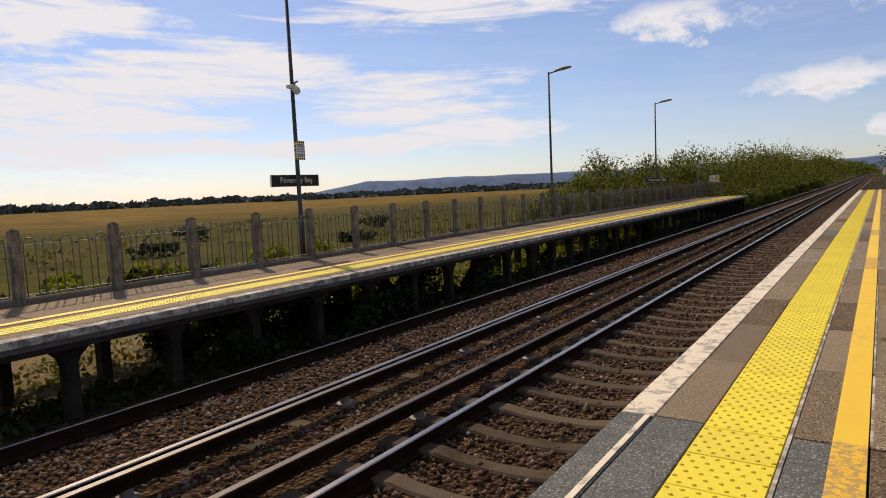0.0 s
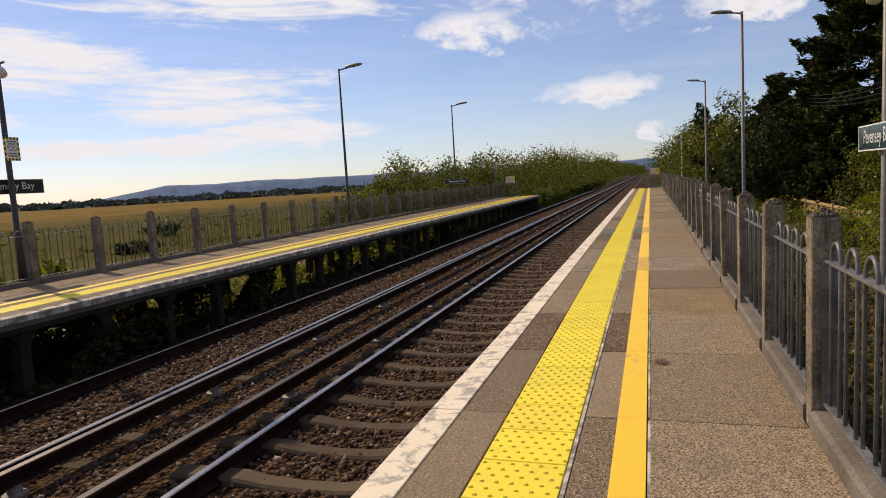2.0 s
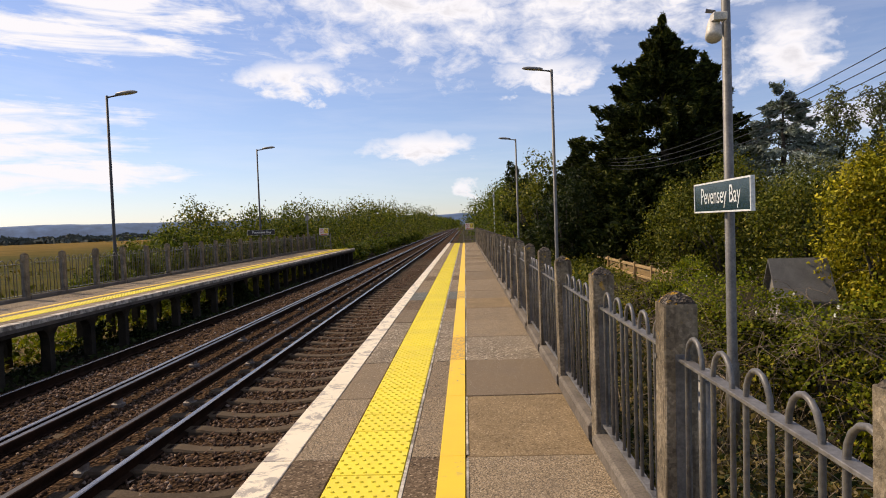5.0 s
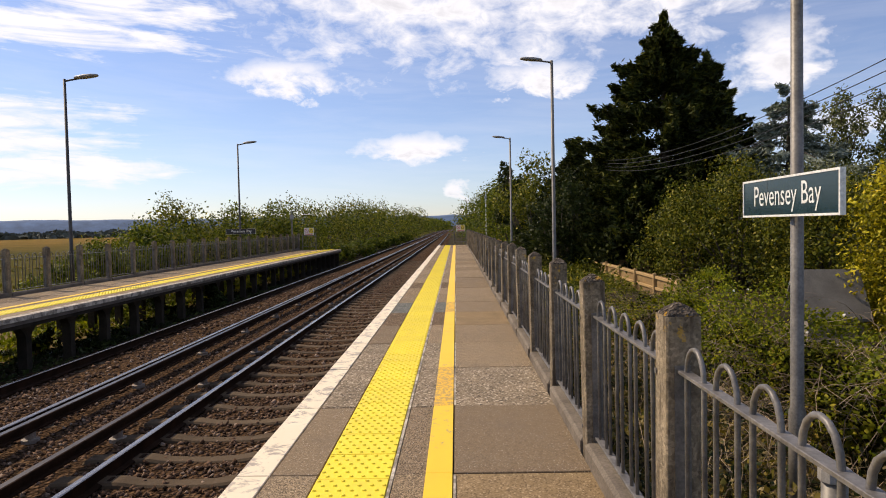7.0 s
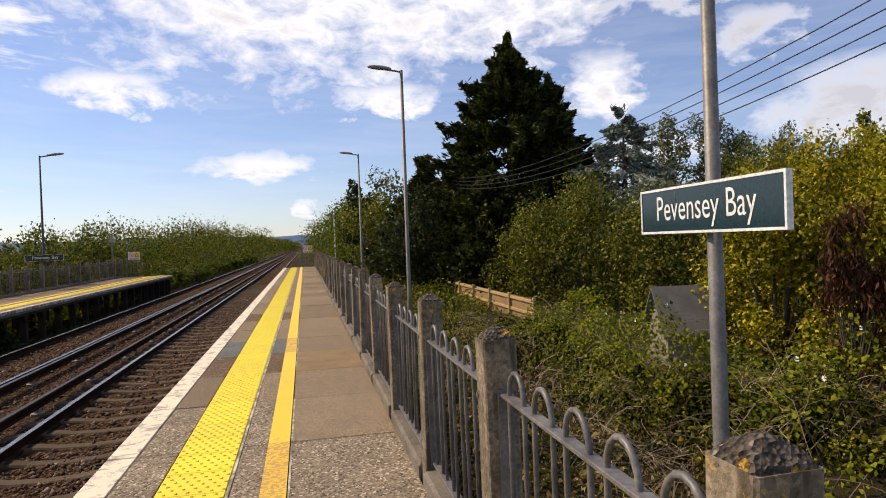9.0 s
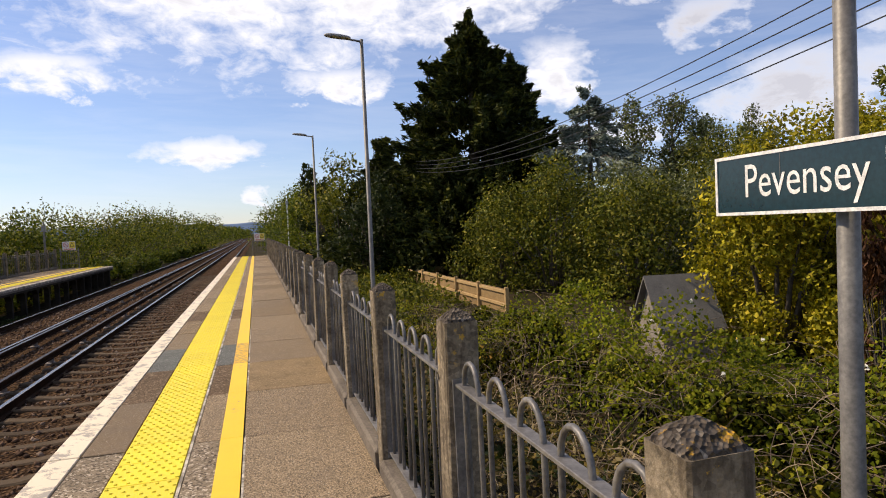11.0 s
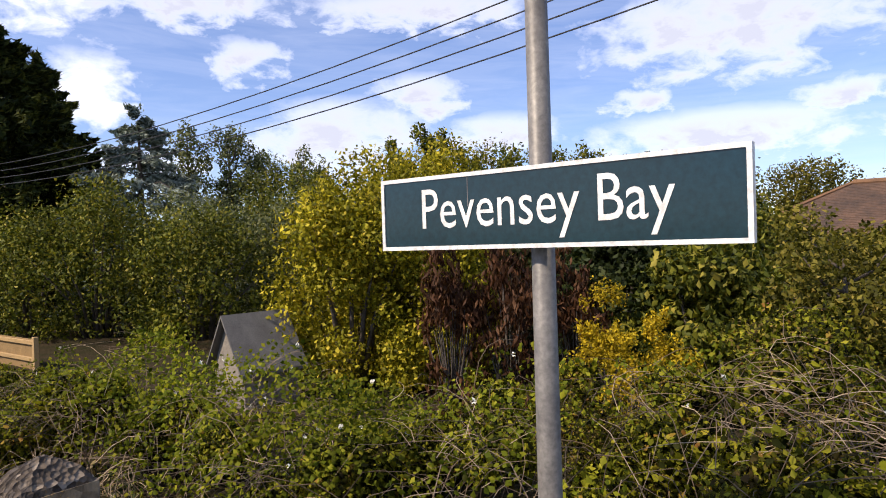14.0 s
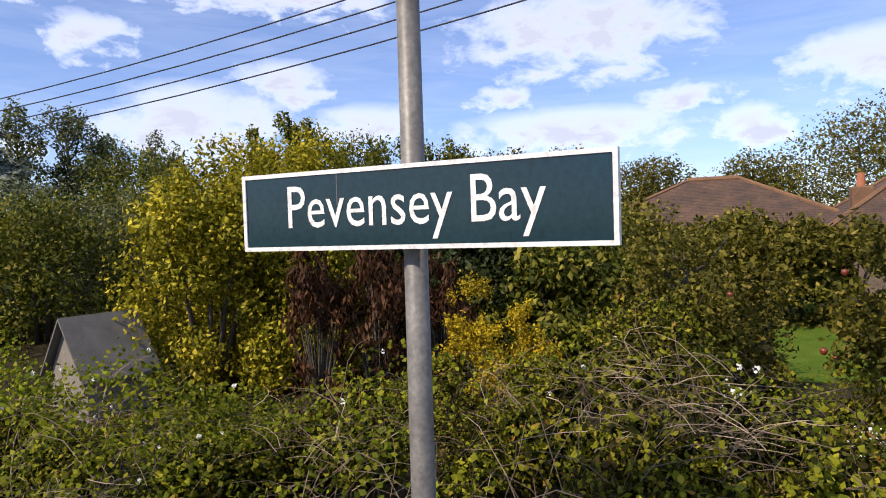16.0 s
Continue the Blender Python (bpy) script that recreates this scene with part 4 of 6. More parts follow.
# the back wall under the platform beside the track
bm = bmesh.new()
box(bm, EDGE + 0.35, EDGE + 0.55, -6, END_R, -1.15, -0.165)
box(bm, 0.72, 0.9, -6, END_R, -1.3, -0.165)
tagged(part("platform_wall", bm, M["kerb"]), "dark concrete wall under the platform edge", "wall", kind="structure")


def leg_mesh():
    """A platform leg with a widened head under a cross beam."""
    bm = bmesh.new()
    prof = [(0.075, -1.3), (0.075, -0.48), (0.10, -0.40), (0.20, -0.30), (0.26, -0.24), (0.26, -0.165)]
    for a, b in zip(prof, prof[1:]):
        v = [bm.verts.new(c) for c in ((-0.09, -a[0], a[1]), (0.09, -a[0], a[1]), (0.09, a[0], a[1]), (-0.09, a[0], a[1]), (-0.09, -b[0], b[1]), (0.09, -b[0], b[1]), (0.09, b[0], b[1]), (-0.09, b[0], b[1]))]
        for f in ((0, 1, 5, 4), (1, 2, 6, 5), (2, 3, 7, 6), (3, 0, 4, 7)):
            bm.faces.new([v[k] for k in f])
    me = bpy.data.meshes.new("leg")
    bm.to_mesh(me)
    bm.free()
    return me


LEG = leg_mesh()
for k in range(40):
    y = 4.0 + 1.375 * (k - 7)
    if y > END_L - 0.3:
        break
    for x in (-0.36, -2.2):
        o = link_mesh("leg", LEG, M["leg"], p_l, "concrete leg with a widened head, shade put into its colour")
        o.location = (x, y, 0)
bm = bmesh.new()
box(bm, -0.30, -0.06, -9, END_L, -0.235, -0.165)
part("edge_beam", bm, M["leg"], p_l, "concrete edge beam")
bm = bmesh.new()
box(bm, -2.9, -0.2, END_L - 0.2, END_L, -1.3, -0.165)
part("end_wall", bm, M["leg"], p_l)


# ---- fences along the platforms ----
def post_object(x, y, group, label, height=1.155):
    t = thing("fence_post", (x, y, -0.02), label, "fence post", group)
    bm = bmesh.new()
    h, w, d = height, 0.066, 0.066
    rim = random.Random(int(height * 1000))
    top = h - 0.048

    def ring(a, b, z, c, rough):
        pts = [(-a + c, -b), (0, -b), (a - c, -b), (a, -b + c), (a, 0), (a, b - c), (a - c, b), (0, b), (-a + c, b), (-a, b - c), (-a, 0), (-a, -b + c)]
        return [bm.verts.new((x + rim.uniform(-rough, rough), y + rim.uniform(-rough, rough), z + rim.uniform(-rough, rough))) for x, y in pts]

    def skin(rings):
        for r, s in zip(rings, rings[1:]):
            for j in range(12):
                bm.faces.new((r[j], r[(j + 1) % 12], s[(j + 1) % 12], s[j]))
        bm.faces.new(rings[-1])
    skin([ring(w, d, 0, 0.006, 0), ring(w, d, 0.5, 0.006, 0.0015), ring(w, d, top, 0.006, 0.001)])
    part("shaft", bm, M["post"], t)
    bm = bmesh.new()
    skin([ring(w - 0.001, d - 0.001, top - 0.004, 0.009, 0.001), ring(w - 0.006, d - 0.006, top + 0.008, 0.012, 0.003), ring(w * 0.66, d * 0.66, top + 0.024, 0.01, 0.004), ring(w * 0.33, d * 0.33, top + 0.038, 0.006, 0.004), ring(0.007, 0.007, h, 0.002, 0.001)])
    part("cap", bm, M["aggregate"], t, "rough exposed-aggregate pyramid cap")
    for z in (0.2, 0.88):
        bm = bmesh.new()
        tube(bm, [(-w - 0.006, 0.05, z), (-w + 0.01, 0.05, z)], 0.012, 6)
        part("bolt", bm, M["galv"], t)
    return t


def panel_object(x, y, length, hoops, group, label, rail_z=0.868, bow=0.955):
    """Bow-topped railings between two posts; y: the panel's middle."""
    t = thing("railing_panel", (x, y, 0), label, "railings", group)
    L = length / 2
    for nm, z, w in (("top_rail", rail_z, 0.022), ("bottom_rail", 0.13, 0.022)):
        bm = bmesh.new()
        box(bm, -w, w, -L, L, z - 0.006, z + 0.006, top_in=0.002)
        part(nm, bm, M["galv"], t)
    me = None
    pitch = length / hoops
    for k in range(hoops):
        if me is None:
            bm = bmesh.new()
            r, top = pitch * 0.31, bow
            pts = [(0, -r, 0.11), (0, -r, top - r)] + [(0, -r * math.cos(a), top - r + r * 1.2 * math.sin(a)) for a in [math.pi * j / 8 for j in range(1, 8)]] + [(0, r, top - r), (0, r, 0.11)]
            tube(bm, pts, 0.0095, 6)
            me = bpy.data.meshes.new("hoop")
            bm.to_mesh(me)
            bm.free()
            for p in me.polygons:
                p.use_smooth = True
        o = link_mesh("hoop", me, M["galv"], t)
        o.location = (0, -L + pitch * (k + 0.5), 0)
    for s in (-1, 1):
        bm = bmesh.new()
        box(bm, -0.03, 0.03, s * L - 0.008, s * L + 0.008, 0.10, rail_z + 0.02)
        part("end_flat", bm, M["galv"], t)
    return t


def build_fence(x, y_first, step, n, group, kerb_x, label_post, label_panel, hoops):
    post = post_object(x, y_first, group, label_post)
    panel = panel_object(x, y_first + step / 2, step - 0.145, hoops, group, label_panel)
    rim = random.Random(5)
    for k in range(1, n):
        copy_thing(post, pose(x + rim.uniform(-0.008, 0.008), y_first + step * k, -0.02 + rim.uniform(-0.012, 0.008) + (0.02 if x > 0 and k > 7 else 0.0), rim.uniform(-0.6, 0.6), rim.uniform(-0.6, 0.6), rim.uniform(-1.5, 1.5)))
        if k < n - 1:
            copy_thing(panel, pose(x, y_first + step * (k + 0.5), rim.uniform(-0.008, 0.008), 0, rim.uniform(-0.6, 0.6), 0))
    bm = bmesh.new()
    for k in range(n - 1):
        y = y_first + step * k
        box(bm, kerb_x[0], kerb_x[1], y + 0.068, y + step - 0.068, -0.05, 0.095 + 0.012 * math.sin(k * 2.3), top_in=0.02)
    tagged(part("fence_kerb", bm, M["kerb"]), "low concrete kerb under the railings", "kerb", kind="structure")


build_fence(FENCE_R, 4.13 - 1.467 * 4, 1.467, 37, "railings behind the platform", (FENCE_R - 0.085, FENCE_R + 0.06), "square weathered concrete fence post with a pyramid top", "grey galvanised bow-topped steel railings between concrete posts", 5)
build_fence(FENCE_L, 10.5 - 1.472 * 12, 1.472, 38, "railings behind the far platform", (FENCE_L - 0.06, FENCE_L + 0.085), "dark weathered concrete fence post of the far platform", "bow-topped steel railings of the far platform", 5)


# ---- lamps, signs, notices ----
def lamp_post(at, height, arm, label, radius=0.06, group="lamp posts", steel="pole"):
    """arm: +1 or -1, the way along x in which the lantern points."""
    t = thing("lamp_post", at, label, "lamp post", group)
    bm = bmesh.new()
    tube(bm, [(0, 0, 0), (0, 0, 1.0), (0, 0, 1.04), (0, 0, height)], [radius * 1.25, radius * 1.25, radius, radius * 0.72], 12)
    part("pole", bm, M[steel], t, smooth=True)
    bm = bmesh.new()
    tube(bm, [(0, 0, height - 0.06), (arm * 0.16, 0, height - 0.03), (arm * 0.4, 0, height + 0.0)], [0.03, 0.026, 0.024], 8)
    part("arm", bm, M[steel], t, smooth=True)
    bm = bmesh.new()
    prev = None
    sect = [(0.28, 0.04, 0.03, 0.03), (0.34, 0.09, 0.05, 0.045), (0.55, 0.125, 0.07, 0.05), (0.78, 0.12, 0.065, 0.045), (0.90, 0.08, 0.045, 0.03), (0.95, 0.03, 0.02, 0.015)]
    for d, w, up, dn in sect:
        z = height + 0.0 + d * 0.08
        ring = [bm.verts.new((arm * d, w * math.cos(a), z + (up if math.sin(a) > 0 else dn) * math.sin(a))) for a in [k * math.pi / 6 for k in range(12)]]
        if prev:
            for j in range(12):
                bm.faces.new((prev[j], prev[(j + 1) % 12], ring[(j + 1) % 12], ring[j]))
        else:
            bm.faces.new(ring)
        prev = ring
    bm.faces.new(prev)
    bmesh.ops.recalc_face_normals(bm, faces=bm.faces)
    part("lantern", bm, M["lantern"], t, "flat grey lantern head", smooth=True)
    return t


def cctv(at, aim, label):
    t = thing("security_camera", at, label, "camera", "security cameras")
    bm = bmesh.new()
    d = Vector(aim).normalized()
    tube(bm, [Vector((0, 0, 0)) - d * 0.02, d * 0.10, d * 0.26, d * 0.28], [0.055, 0.075, 0.085, 0.06], 12)
    part("housing", bm, M["cctv"], t, smooth=True)
    bm = bmesh.new()
    tube(bm, [(0, 0, 0.02), (0, 0, 0.10), (-0.08 if at[0] > 0 else 0.08, 0.02, 0.12)], 0.022, 8)
    part("bracket", bm, M["galv"], t)
    bm = bmesh.new()
    box(bm, -0.07, 0.07, -0.18, -0.08, -0.03, 0.05, top_in=0.01)
    part("junction_box", bm, M["cctv"], t)
    return t


def text_part(body, height, width, mat, parent, m, lab="", depth=0.002):
    cu = bpy.data.curves.new("lettering", "FONT")
    cu.body, cu.size, cu.extrude = body, 1.0, 0.0
    cu.resolution_u = 3
    tmp = new("lettering", cu)
    bpy.context.view_layer.update()
    me = bpy.data.meshes.new_from_object(tmp)
    bpy.data.objects.remove(tmp)
    bpy.data.curves.remove(cu)
    co = np.empty(len(me.vertices) * 3, np.float32)
    me.vertices.foreach_get("co", co)
    co = co.reshape(-1, 3)
    caps = 0.61
    used = np.zeros(len(co), bool)
    for p in me.polygons:
        used[list(p.vertices)] = True
    lo, hi = co[used, 0].min(), co[used, 0].max()
    co[:, 0] = (co[:, 0] - lo) / (hi - lo) * width
    co[:, 1] *= height / caps
    me.vertices.foreach_set("co", co.ravel())
    me.update()
    ob = link_mesh("lettering", me, mat, parent, lab)
    ob.matrix_local = m
    return ob


def name_board(at, length, height, facing, face_mat, label, text0, text1, cap, rim=0.018):
    """A station name board; facing: -1 or +1 along x. at: the middle of its face."""
    t = thing("station_sign", at, label, "sign", "station signs")
    L, H, f = length / 2, height / 2, facing
    bm = bmesh.new()
    x = sorted((0.0, -f * 0.03))
    box(bm, x[0], x[1], -L + 0.004, L - 0.004, -H + 0.004, H - 0.004)
    part("panel", bm, face_mat, t)
    bm = bmesh.new()
    x = sorted((f * 0.006, -f * 0.036))
    for y0, y1, z0, z1 in ((-L, L, H - rim, H), (-L, L, -H, -H + rim), (-L, -L + rim, -H + rim, H - rim), (L - rim, L, -H + rim, H - rim)):
        box(bm, x[0], x[1], y0, y1, z0, z1)
    part("frame", bm, M["sign_white"], t, "white rim")
    turn = Matrix(((0, 0, -1), (-1, 0, 0), (0, 1, 0))) if f < 0 else Matrix(((0, 0, 1), (1, 0, 0), (0, 1, 0)))
    m = turn.to_4x4()
    start = L - text0 if f < 0 else -L + text0
    m.translation = (f * 0.003, start, -cap * 0.5 + 0.01)
    text_part("Pevensey Bay", cap, text1 - text0, M["sign_white"], t, m, "white lettering")
    for z in (-0.5, 0.5):
        bm = bmesh.new()
        box(bm, *sorted((-f * 0.03, -f * 0.09)), -0.09, 0.09, z * height * 0.5 - 0.02, z * height * 0.5 + 0.02)
        part("clamp", bm, M["galv"], t)
    return t


SIGN_Y = 10.06
lamp_post((2.785, SIGN_Y, -1.2), 7.85, -1, "grey lamp post carrying the station sign and a camera", 0.055)
sign_r = name_board((2.675, 10.045, 1.626), 1.675, 0.341, -1, M["sign_teal"], "dark green station sign with white lettering on a grey pole", 0.252, 1.418, 0.161)
bm = bmesh.new()
box(bm, -0.0015, 0.0, 0.325, 0.329, 0.02, 0.15)
part("scratch", bm, M["galv"], sign_r, "pale vertical scratch")
sign_r.rotation_euler = (0, 0, radians(-1.8))
cctv((2.66, SIGN_Y, 3.50), (-0.25, -0.55, -0.8), "cream dome-ended camera clamped to the sign pole")
lamp_post((2.9, 24.3, -1.2), 7.53, -1, "grey lamp post behind the platform railings")
lamp_post((2.9, 39.4, -1.2), 7.25, -1, "grey lamp post far along the platform")
lamp_post((-10.8, 9.06, -0.05), 5.9, 1, "backlit lamp post on the far platform, darkened in colour, with notice and sign", 0.05, steel="pole_dark")
lamp_post((-10.8, 22.4, -0.05), 5.75, 1, "backlit lamp post on the far platform, darkened in colour", 0.05, steel="pole_dark")
lamp_post((-10.8, 36.6, -0.05), 5.75, 1, "backlit lamp post at the end of the far platform, darkened in colour", 0.05, steel="pole_dark")
name_board((-10.88, 9.06, 1.745), 1.41, 0.26, 1, M["sign_black"], "black station sign with white lettering on a lamp post", 0.26, 1.22, 0.11, 0.006)
far_sign = name_board((-10.72, 36.45, 1.36), 1.41, 0.26, 1, M["sign_black"], "small black station sign far along the platform", 0.26, 1.22, 0.11, 0.006)
far_sign.rotation_euler = (0, 0, radians(-62))
cctv((-10.72, 9.06, 3.76), (0.7, -0.5, -0.4), "cream camera clamped high on the lamp post")


def notice(at, w, h):
    t = thing("notice_board", at, "white notice with a yellow and black chequered rim", "notice", "notices")
    bm = bmesh.new()
    box(bm, -0.012, 0.0, -w / 2, w / 2, -h / 2, h / 2)
    part("plate", bm, M["notice_yellow"], t)
    bm = bmesh.new()
    n = 9
    for k in range(n):
        if k % 2:
            continue
        y = -w / 2 + w * (k + 0.0) / n
        z = -h / 2 + h * k / n
        box(bm, 0.0, 0.002, y, y + w / n, h / 2 - 0.04, h / 2)
        box(bm, 0.0, 0.002, y, y + w / n, -h / 2, -h / 2 + 0.04)
        box(bm, 0.0, 0.002, -w / 2, -w / 2 + 0.035, max(z, -h / 2 + 0.042), min(z + h / n, h / 2 - 0.042))
        box(bm, 0.0, 0.002, w / 2 - 0.035, w / 2, max(z, -h / 2 + 0.042), min(z + h / n, h / 2 - 0.042))
    part("rim", bm, M["sign_black"], t, "black squares along the rim")["kind"] = "stuff"
    bm = bmesh.new()
    box(bm, 0.0, 0.0025, -w / 2 + 0.036, w / 2 - 0.036, -h / 2 + 0.042, h / 2 - 0.042)
    part("sheet", bm, M["sign_white"], t)
    m = Matrix(((0, 0, 1), (1, 0, 0), (0, 1, 0))).to_4x4()
    m.translation = (0.004, -w * 0.3, -0.03)
    text_part("SDO", 0.075, w * 0.6, M["sign_black"], t, m)
    for z, l in ((0.125, 0.6), (0.085, 0.5), (-0.085, 0.55), (-0.125, 0.6)):
        bm = bmesh.new()
        box(bm, 0.0025, 0.004, -w * l / 2, w * l / 2, z - 0.011, z + 0.011)
        part("print_line", bm, M["pole"], t)
    return t


notice((-10.73, 9.10, 2.40), 0.29, 0.41)


def warning_board(at, label, mirror=1):
    """The no-entry board on a grey gate at a platform's end."""
    t = thing("warning_board", at, label, "sign", "warning boards")
    bm = bmesh.new()
    box(bm, -0.32, 0.32, -0.01, 0.01, 1.0, 1.48)
    part("plate", bm, M["sign_white"], t)
    bm = bmesh.new()
    box(bm, 0.02, 0.30, -0.013, -0.0101, 1.12, 1.46)
    part("hazard_patch", bm, M["notice_yellow"], t)
    bm = bmesh.new()
    for a, b in (((0.16, 1.42), (0.05, 1.2)), ((0.05, 1.2), (0.27, 1.2)), ((0.27, 1.2), (0.16, 1.42))):
        tube(bm, [(a[0], -0.016, a[1]), (b[0], -0.016, b[1])], 0.014, 4)
    part("hazard_triangle", bm, M["sign_black"], t)
    bm = bmesh.new()
    tube(bm, [(-0.15 + 0.12 * math.cos(a), -0.014, 1.30 + 0.12 * math.sin(a)) for a in [k * math.pi / 10 for k in range(21)]], 0.016, 4)
    tube(bm, [(-0.235, -0.014, 1.385), (-0.065, -0.014, 1.215)], 0.014, 4)
    part("red_ring", bm, M["notice_red"], t)
    for y in (1.035, 1.075):
        bm = bmesh.new()
        box(bm, -0.27, 0.27, -0.013, -0.0101, y - 0.012, y + 0.012)
        part("print_line", bm, M["notice_red"], t)
    for x in (-0.45, 0.45):
        bm = bmesh.new()
        tube(bm, [(x, 0.03, 0.0), (x, 0.03, 1.1 if mirror else 1.5)], 0.03, 8)
        part("gate_post", bm, M["galv"], t)
    for z in (0.25, 0.95):
        bm = bmesh.new()
        tube(bm, [(-0.45, 0.03, z), (0.45, 0.03, z)], 0.018, 6)
        part("gate_rail", bm, M["galv"], t)
    for k in range(8):
        bm = bmesh.new()
        tube(bm, [(-0.38 + 0.108 * k, 0.03, 0.2), (-0.38 + 0.108 * k, 0.03, 1.0)], 0.009, 5)
        part("gate_bar", bm, M["galv"], t)
    return t


warning_board((0.25, END_R - 0.3, 0.0), "white and yellow warning board on the gate ending the platform")
warning_board((-9.9, END_L - 0.3, 0.0), "white and yellow warning board on the far platform's end")
# slim posts by the ends
for x, y, h in ((2.6, 62.0, 5.4), (-10.6, 46.0, 2.6)):
    t = thing("signal_post", (x, y, -1.2 if x > 0 else -0.05), "slim pale post near the platform end", "post")
    bm = bmesh.new()
    tube(bm, [(0, 0, 0), (0, 0, h)], 0.05, 8)
    part("shaft", bm, M["sign_white"] if x > 0 else M["pole"], t)
    bm = bmesh.new()
    box(bm, -0.10, 0.10, -0.08, 0.08, h - 0.5, h - 0.2)
    part("head", bm, M["lantern"], t)

# short capped stump beside the railings
t = thing("pipe_stump", (1.47, 7.24, -1.2), "short grey capped pipe standing behind the railings", "pipe")
bm = bmesh.new()
tube(bm, [(0, 0, 0), (0, 0, 1.55)], 0.05, 10)
part("pipe", bm, M["pole"], t, smooth=True)
bm = bmesh.new()
tube(bm, [(0, 0, 1.55), (0, 0, 1.60), (0, 0, 1.615)], [0.062, 0.062, 0.03], 10)
part("cap", bm, M["lantern"], t)


# ---- distance ----
def ridge(name, label, mat, dist, az0, az1, height, seed, base=-2.5, depth=120.0, rough=0.25, n=160, cat="hills"):
    """A long low rise seen far off; az: degrees from +y towards -x."""
    v = []
    for k in range(n + 1):
        f = k / n
        a = radians(az0 + (az1 - az0) * f)
        taper = min(1.0, f / 0.12, (1 - f) / 0.12)
        h = height * taper * (1 - rough + rough * 2 * noise.noise((f * 9, seed, 0)) + rough * 0.25 * noise.noise((f * 40, seed, 4)))
        for d, z in ((dist, base), (dist + depth * 0.3, base + max(0.3, h) * 0.85), (dist + depth * 0.6, base + max(0.35, h)), (dist + depth, base)):
            v.append((-math.sin(a) * d, math.cos(a) * d, z))
    f = [(k * 4 + j, (k + 1) * 4 + j, (k + 1) * 4 + j + 1, k * 4 + j + 1) for k in range(n) for j in range(3)]
    tagged(link_mesh(name, fast_mesh(name, np.array(v), np.array(f)), mat), label, cat, kind="structure")


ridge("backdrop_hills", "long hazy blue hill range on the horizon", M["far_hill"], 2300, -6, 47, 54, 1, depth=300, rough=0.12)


def far_trees(dist, az0, az1, height, count, seed):
    a = np.radians(RNG.uniform(az0, az1, count))
    d = dist * RNG.uniform(0.9, 1.15, count)
    h = height * (0.35 + 0.65 * np.abs(np.sin(a * 37 + seed) * np.cos(a * 91 + seed))) * RNG.random(count)
    return np.stack([-np.sin(a) * d, np.cos(a) * d, -2.0 + h], 1)


pts = np.concatenate([far_trees(520, 18, 50, 3.2, 1800, 1), far_trees(600, 50, 80, 6, 2600, 2), far_trees(800, 2, 85, 7, 5000, 3)])
tagged(link_mesh("far_woodland", leaf_mesh("far_woodland", pts, 5.0, stretch=1.2), M["far_tree"]), "dark lines of distant trees across the marsh", "woodland", kind="stuff")

# tussocks on the marsh
n = 5000
tx, ty = -RNG.uniform(13, 75, n), RNG.uniform(-15, 90, n)
keep = np.sin(tx * 0.21 + 1) * np.cos(ty * 0.17) + 0.5 * np.sin(tx * 0.9) * np.sin(ty * 0.6) > 0.15
tp = np.stack([tx, ty, ground_height(tx, ty) + RNG.uniform(0.0, 0.16, n)], 1)[keep]
tagged(link_mesh("marsh_tussocks", leaf_mesh("marsh_tussocks", tp, 0.22, stretch=2.4), M["grass"]), "tufts of dry golden grass on the marsh", "grass", kind="stuff")
for x, y, s in ((-18, 4, 0.5), (-24, 7, 0.55), (-21, 14, 0.5), (-34, 20, 0.7), (-28, 30, 0.6), (-45, 30, 0.9), (-38, 44, 0.9), (-52, 16, 0.8)):
    shrub((x, y, -1.7), (1.3 * s * 1.5, 1.6 * s * 1.5, 1.1 * s), 0.14, M["leaf_dark"], 900, "low dark bush standing in the golden marsh", tufts=14)


# ---- plants by the far platform ----
def ground_cover(name, x0, x1, y0, y1, h, count, leaf, mat, label, lump=1.0, base=None):
    x, y = RNG.uniform(x0, x1, count), RNG.uniform(y0, y1, count)
    hh = h * (0.35 + 0.65 * (0.5 + 0.5 * np.sin(x * 2.1 * lump + 1) * np.cos(y * 1.7 * lump))) * (0.6 + 0.4 * np.sin(y * 5.1 * lump + x * 3))
    z = (ground_height(x, y) if base is None else base) + np.maximum(hh, 0.03) * RNG.random(count) ** 0.5
    p = np.stack([x, y, z], 1)
    tagged(link_mesh(name, leaf_mesh(name, p, leaf, np.tile((0.2, 0, 1.0), (count, 1))), mat), label, "plants", kind="stuff")


ground_cover("ivy_bank", -11.9, -10.75, 5.6, 12.6, 1.9, 9000, 0.085, M["leaf_bramble"], "green ivy and brambles behind the far railings", 0.8)
ground_cover("ivy_bank", -12.0, -10.75, 5.8, 11.0, 2.2, 4500, 0.10, M["leaf_fresh"], "bright green climbing leaves behind the far railings", 0.7)
ground_cover("ivy_bank", -11.35, -10.75, 1.0, 14, 0.75, 8500, 0.085, M["leaf_bramble"], "tops of brambles and ivy pushing through the far railings", 0.35, base=-0.42)
ground_cover("ivy_bank", -11.8, -10.8, 2, 11, 0.9, 3000, 0.10, M["leaf_fresh"], "bright leaves climbing behind the far railings", 0.8, base=-0.4)
ground_cover("rough_grass", -13.5, -9.3, -4, 46, 0.16, 9000, 0.08, M["grass"], "rough dry grass and weeds under the far platform", 1.0)
ground_cover("bright_weeds", -12.6, -9.4, 11.5, 47, 0.5, 9000, 0.09, M["leaf_fresh"], "sunlit green weeds behind the far platform's legs", 0.9)
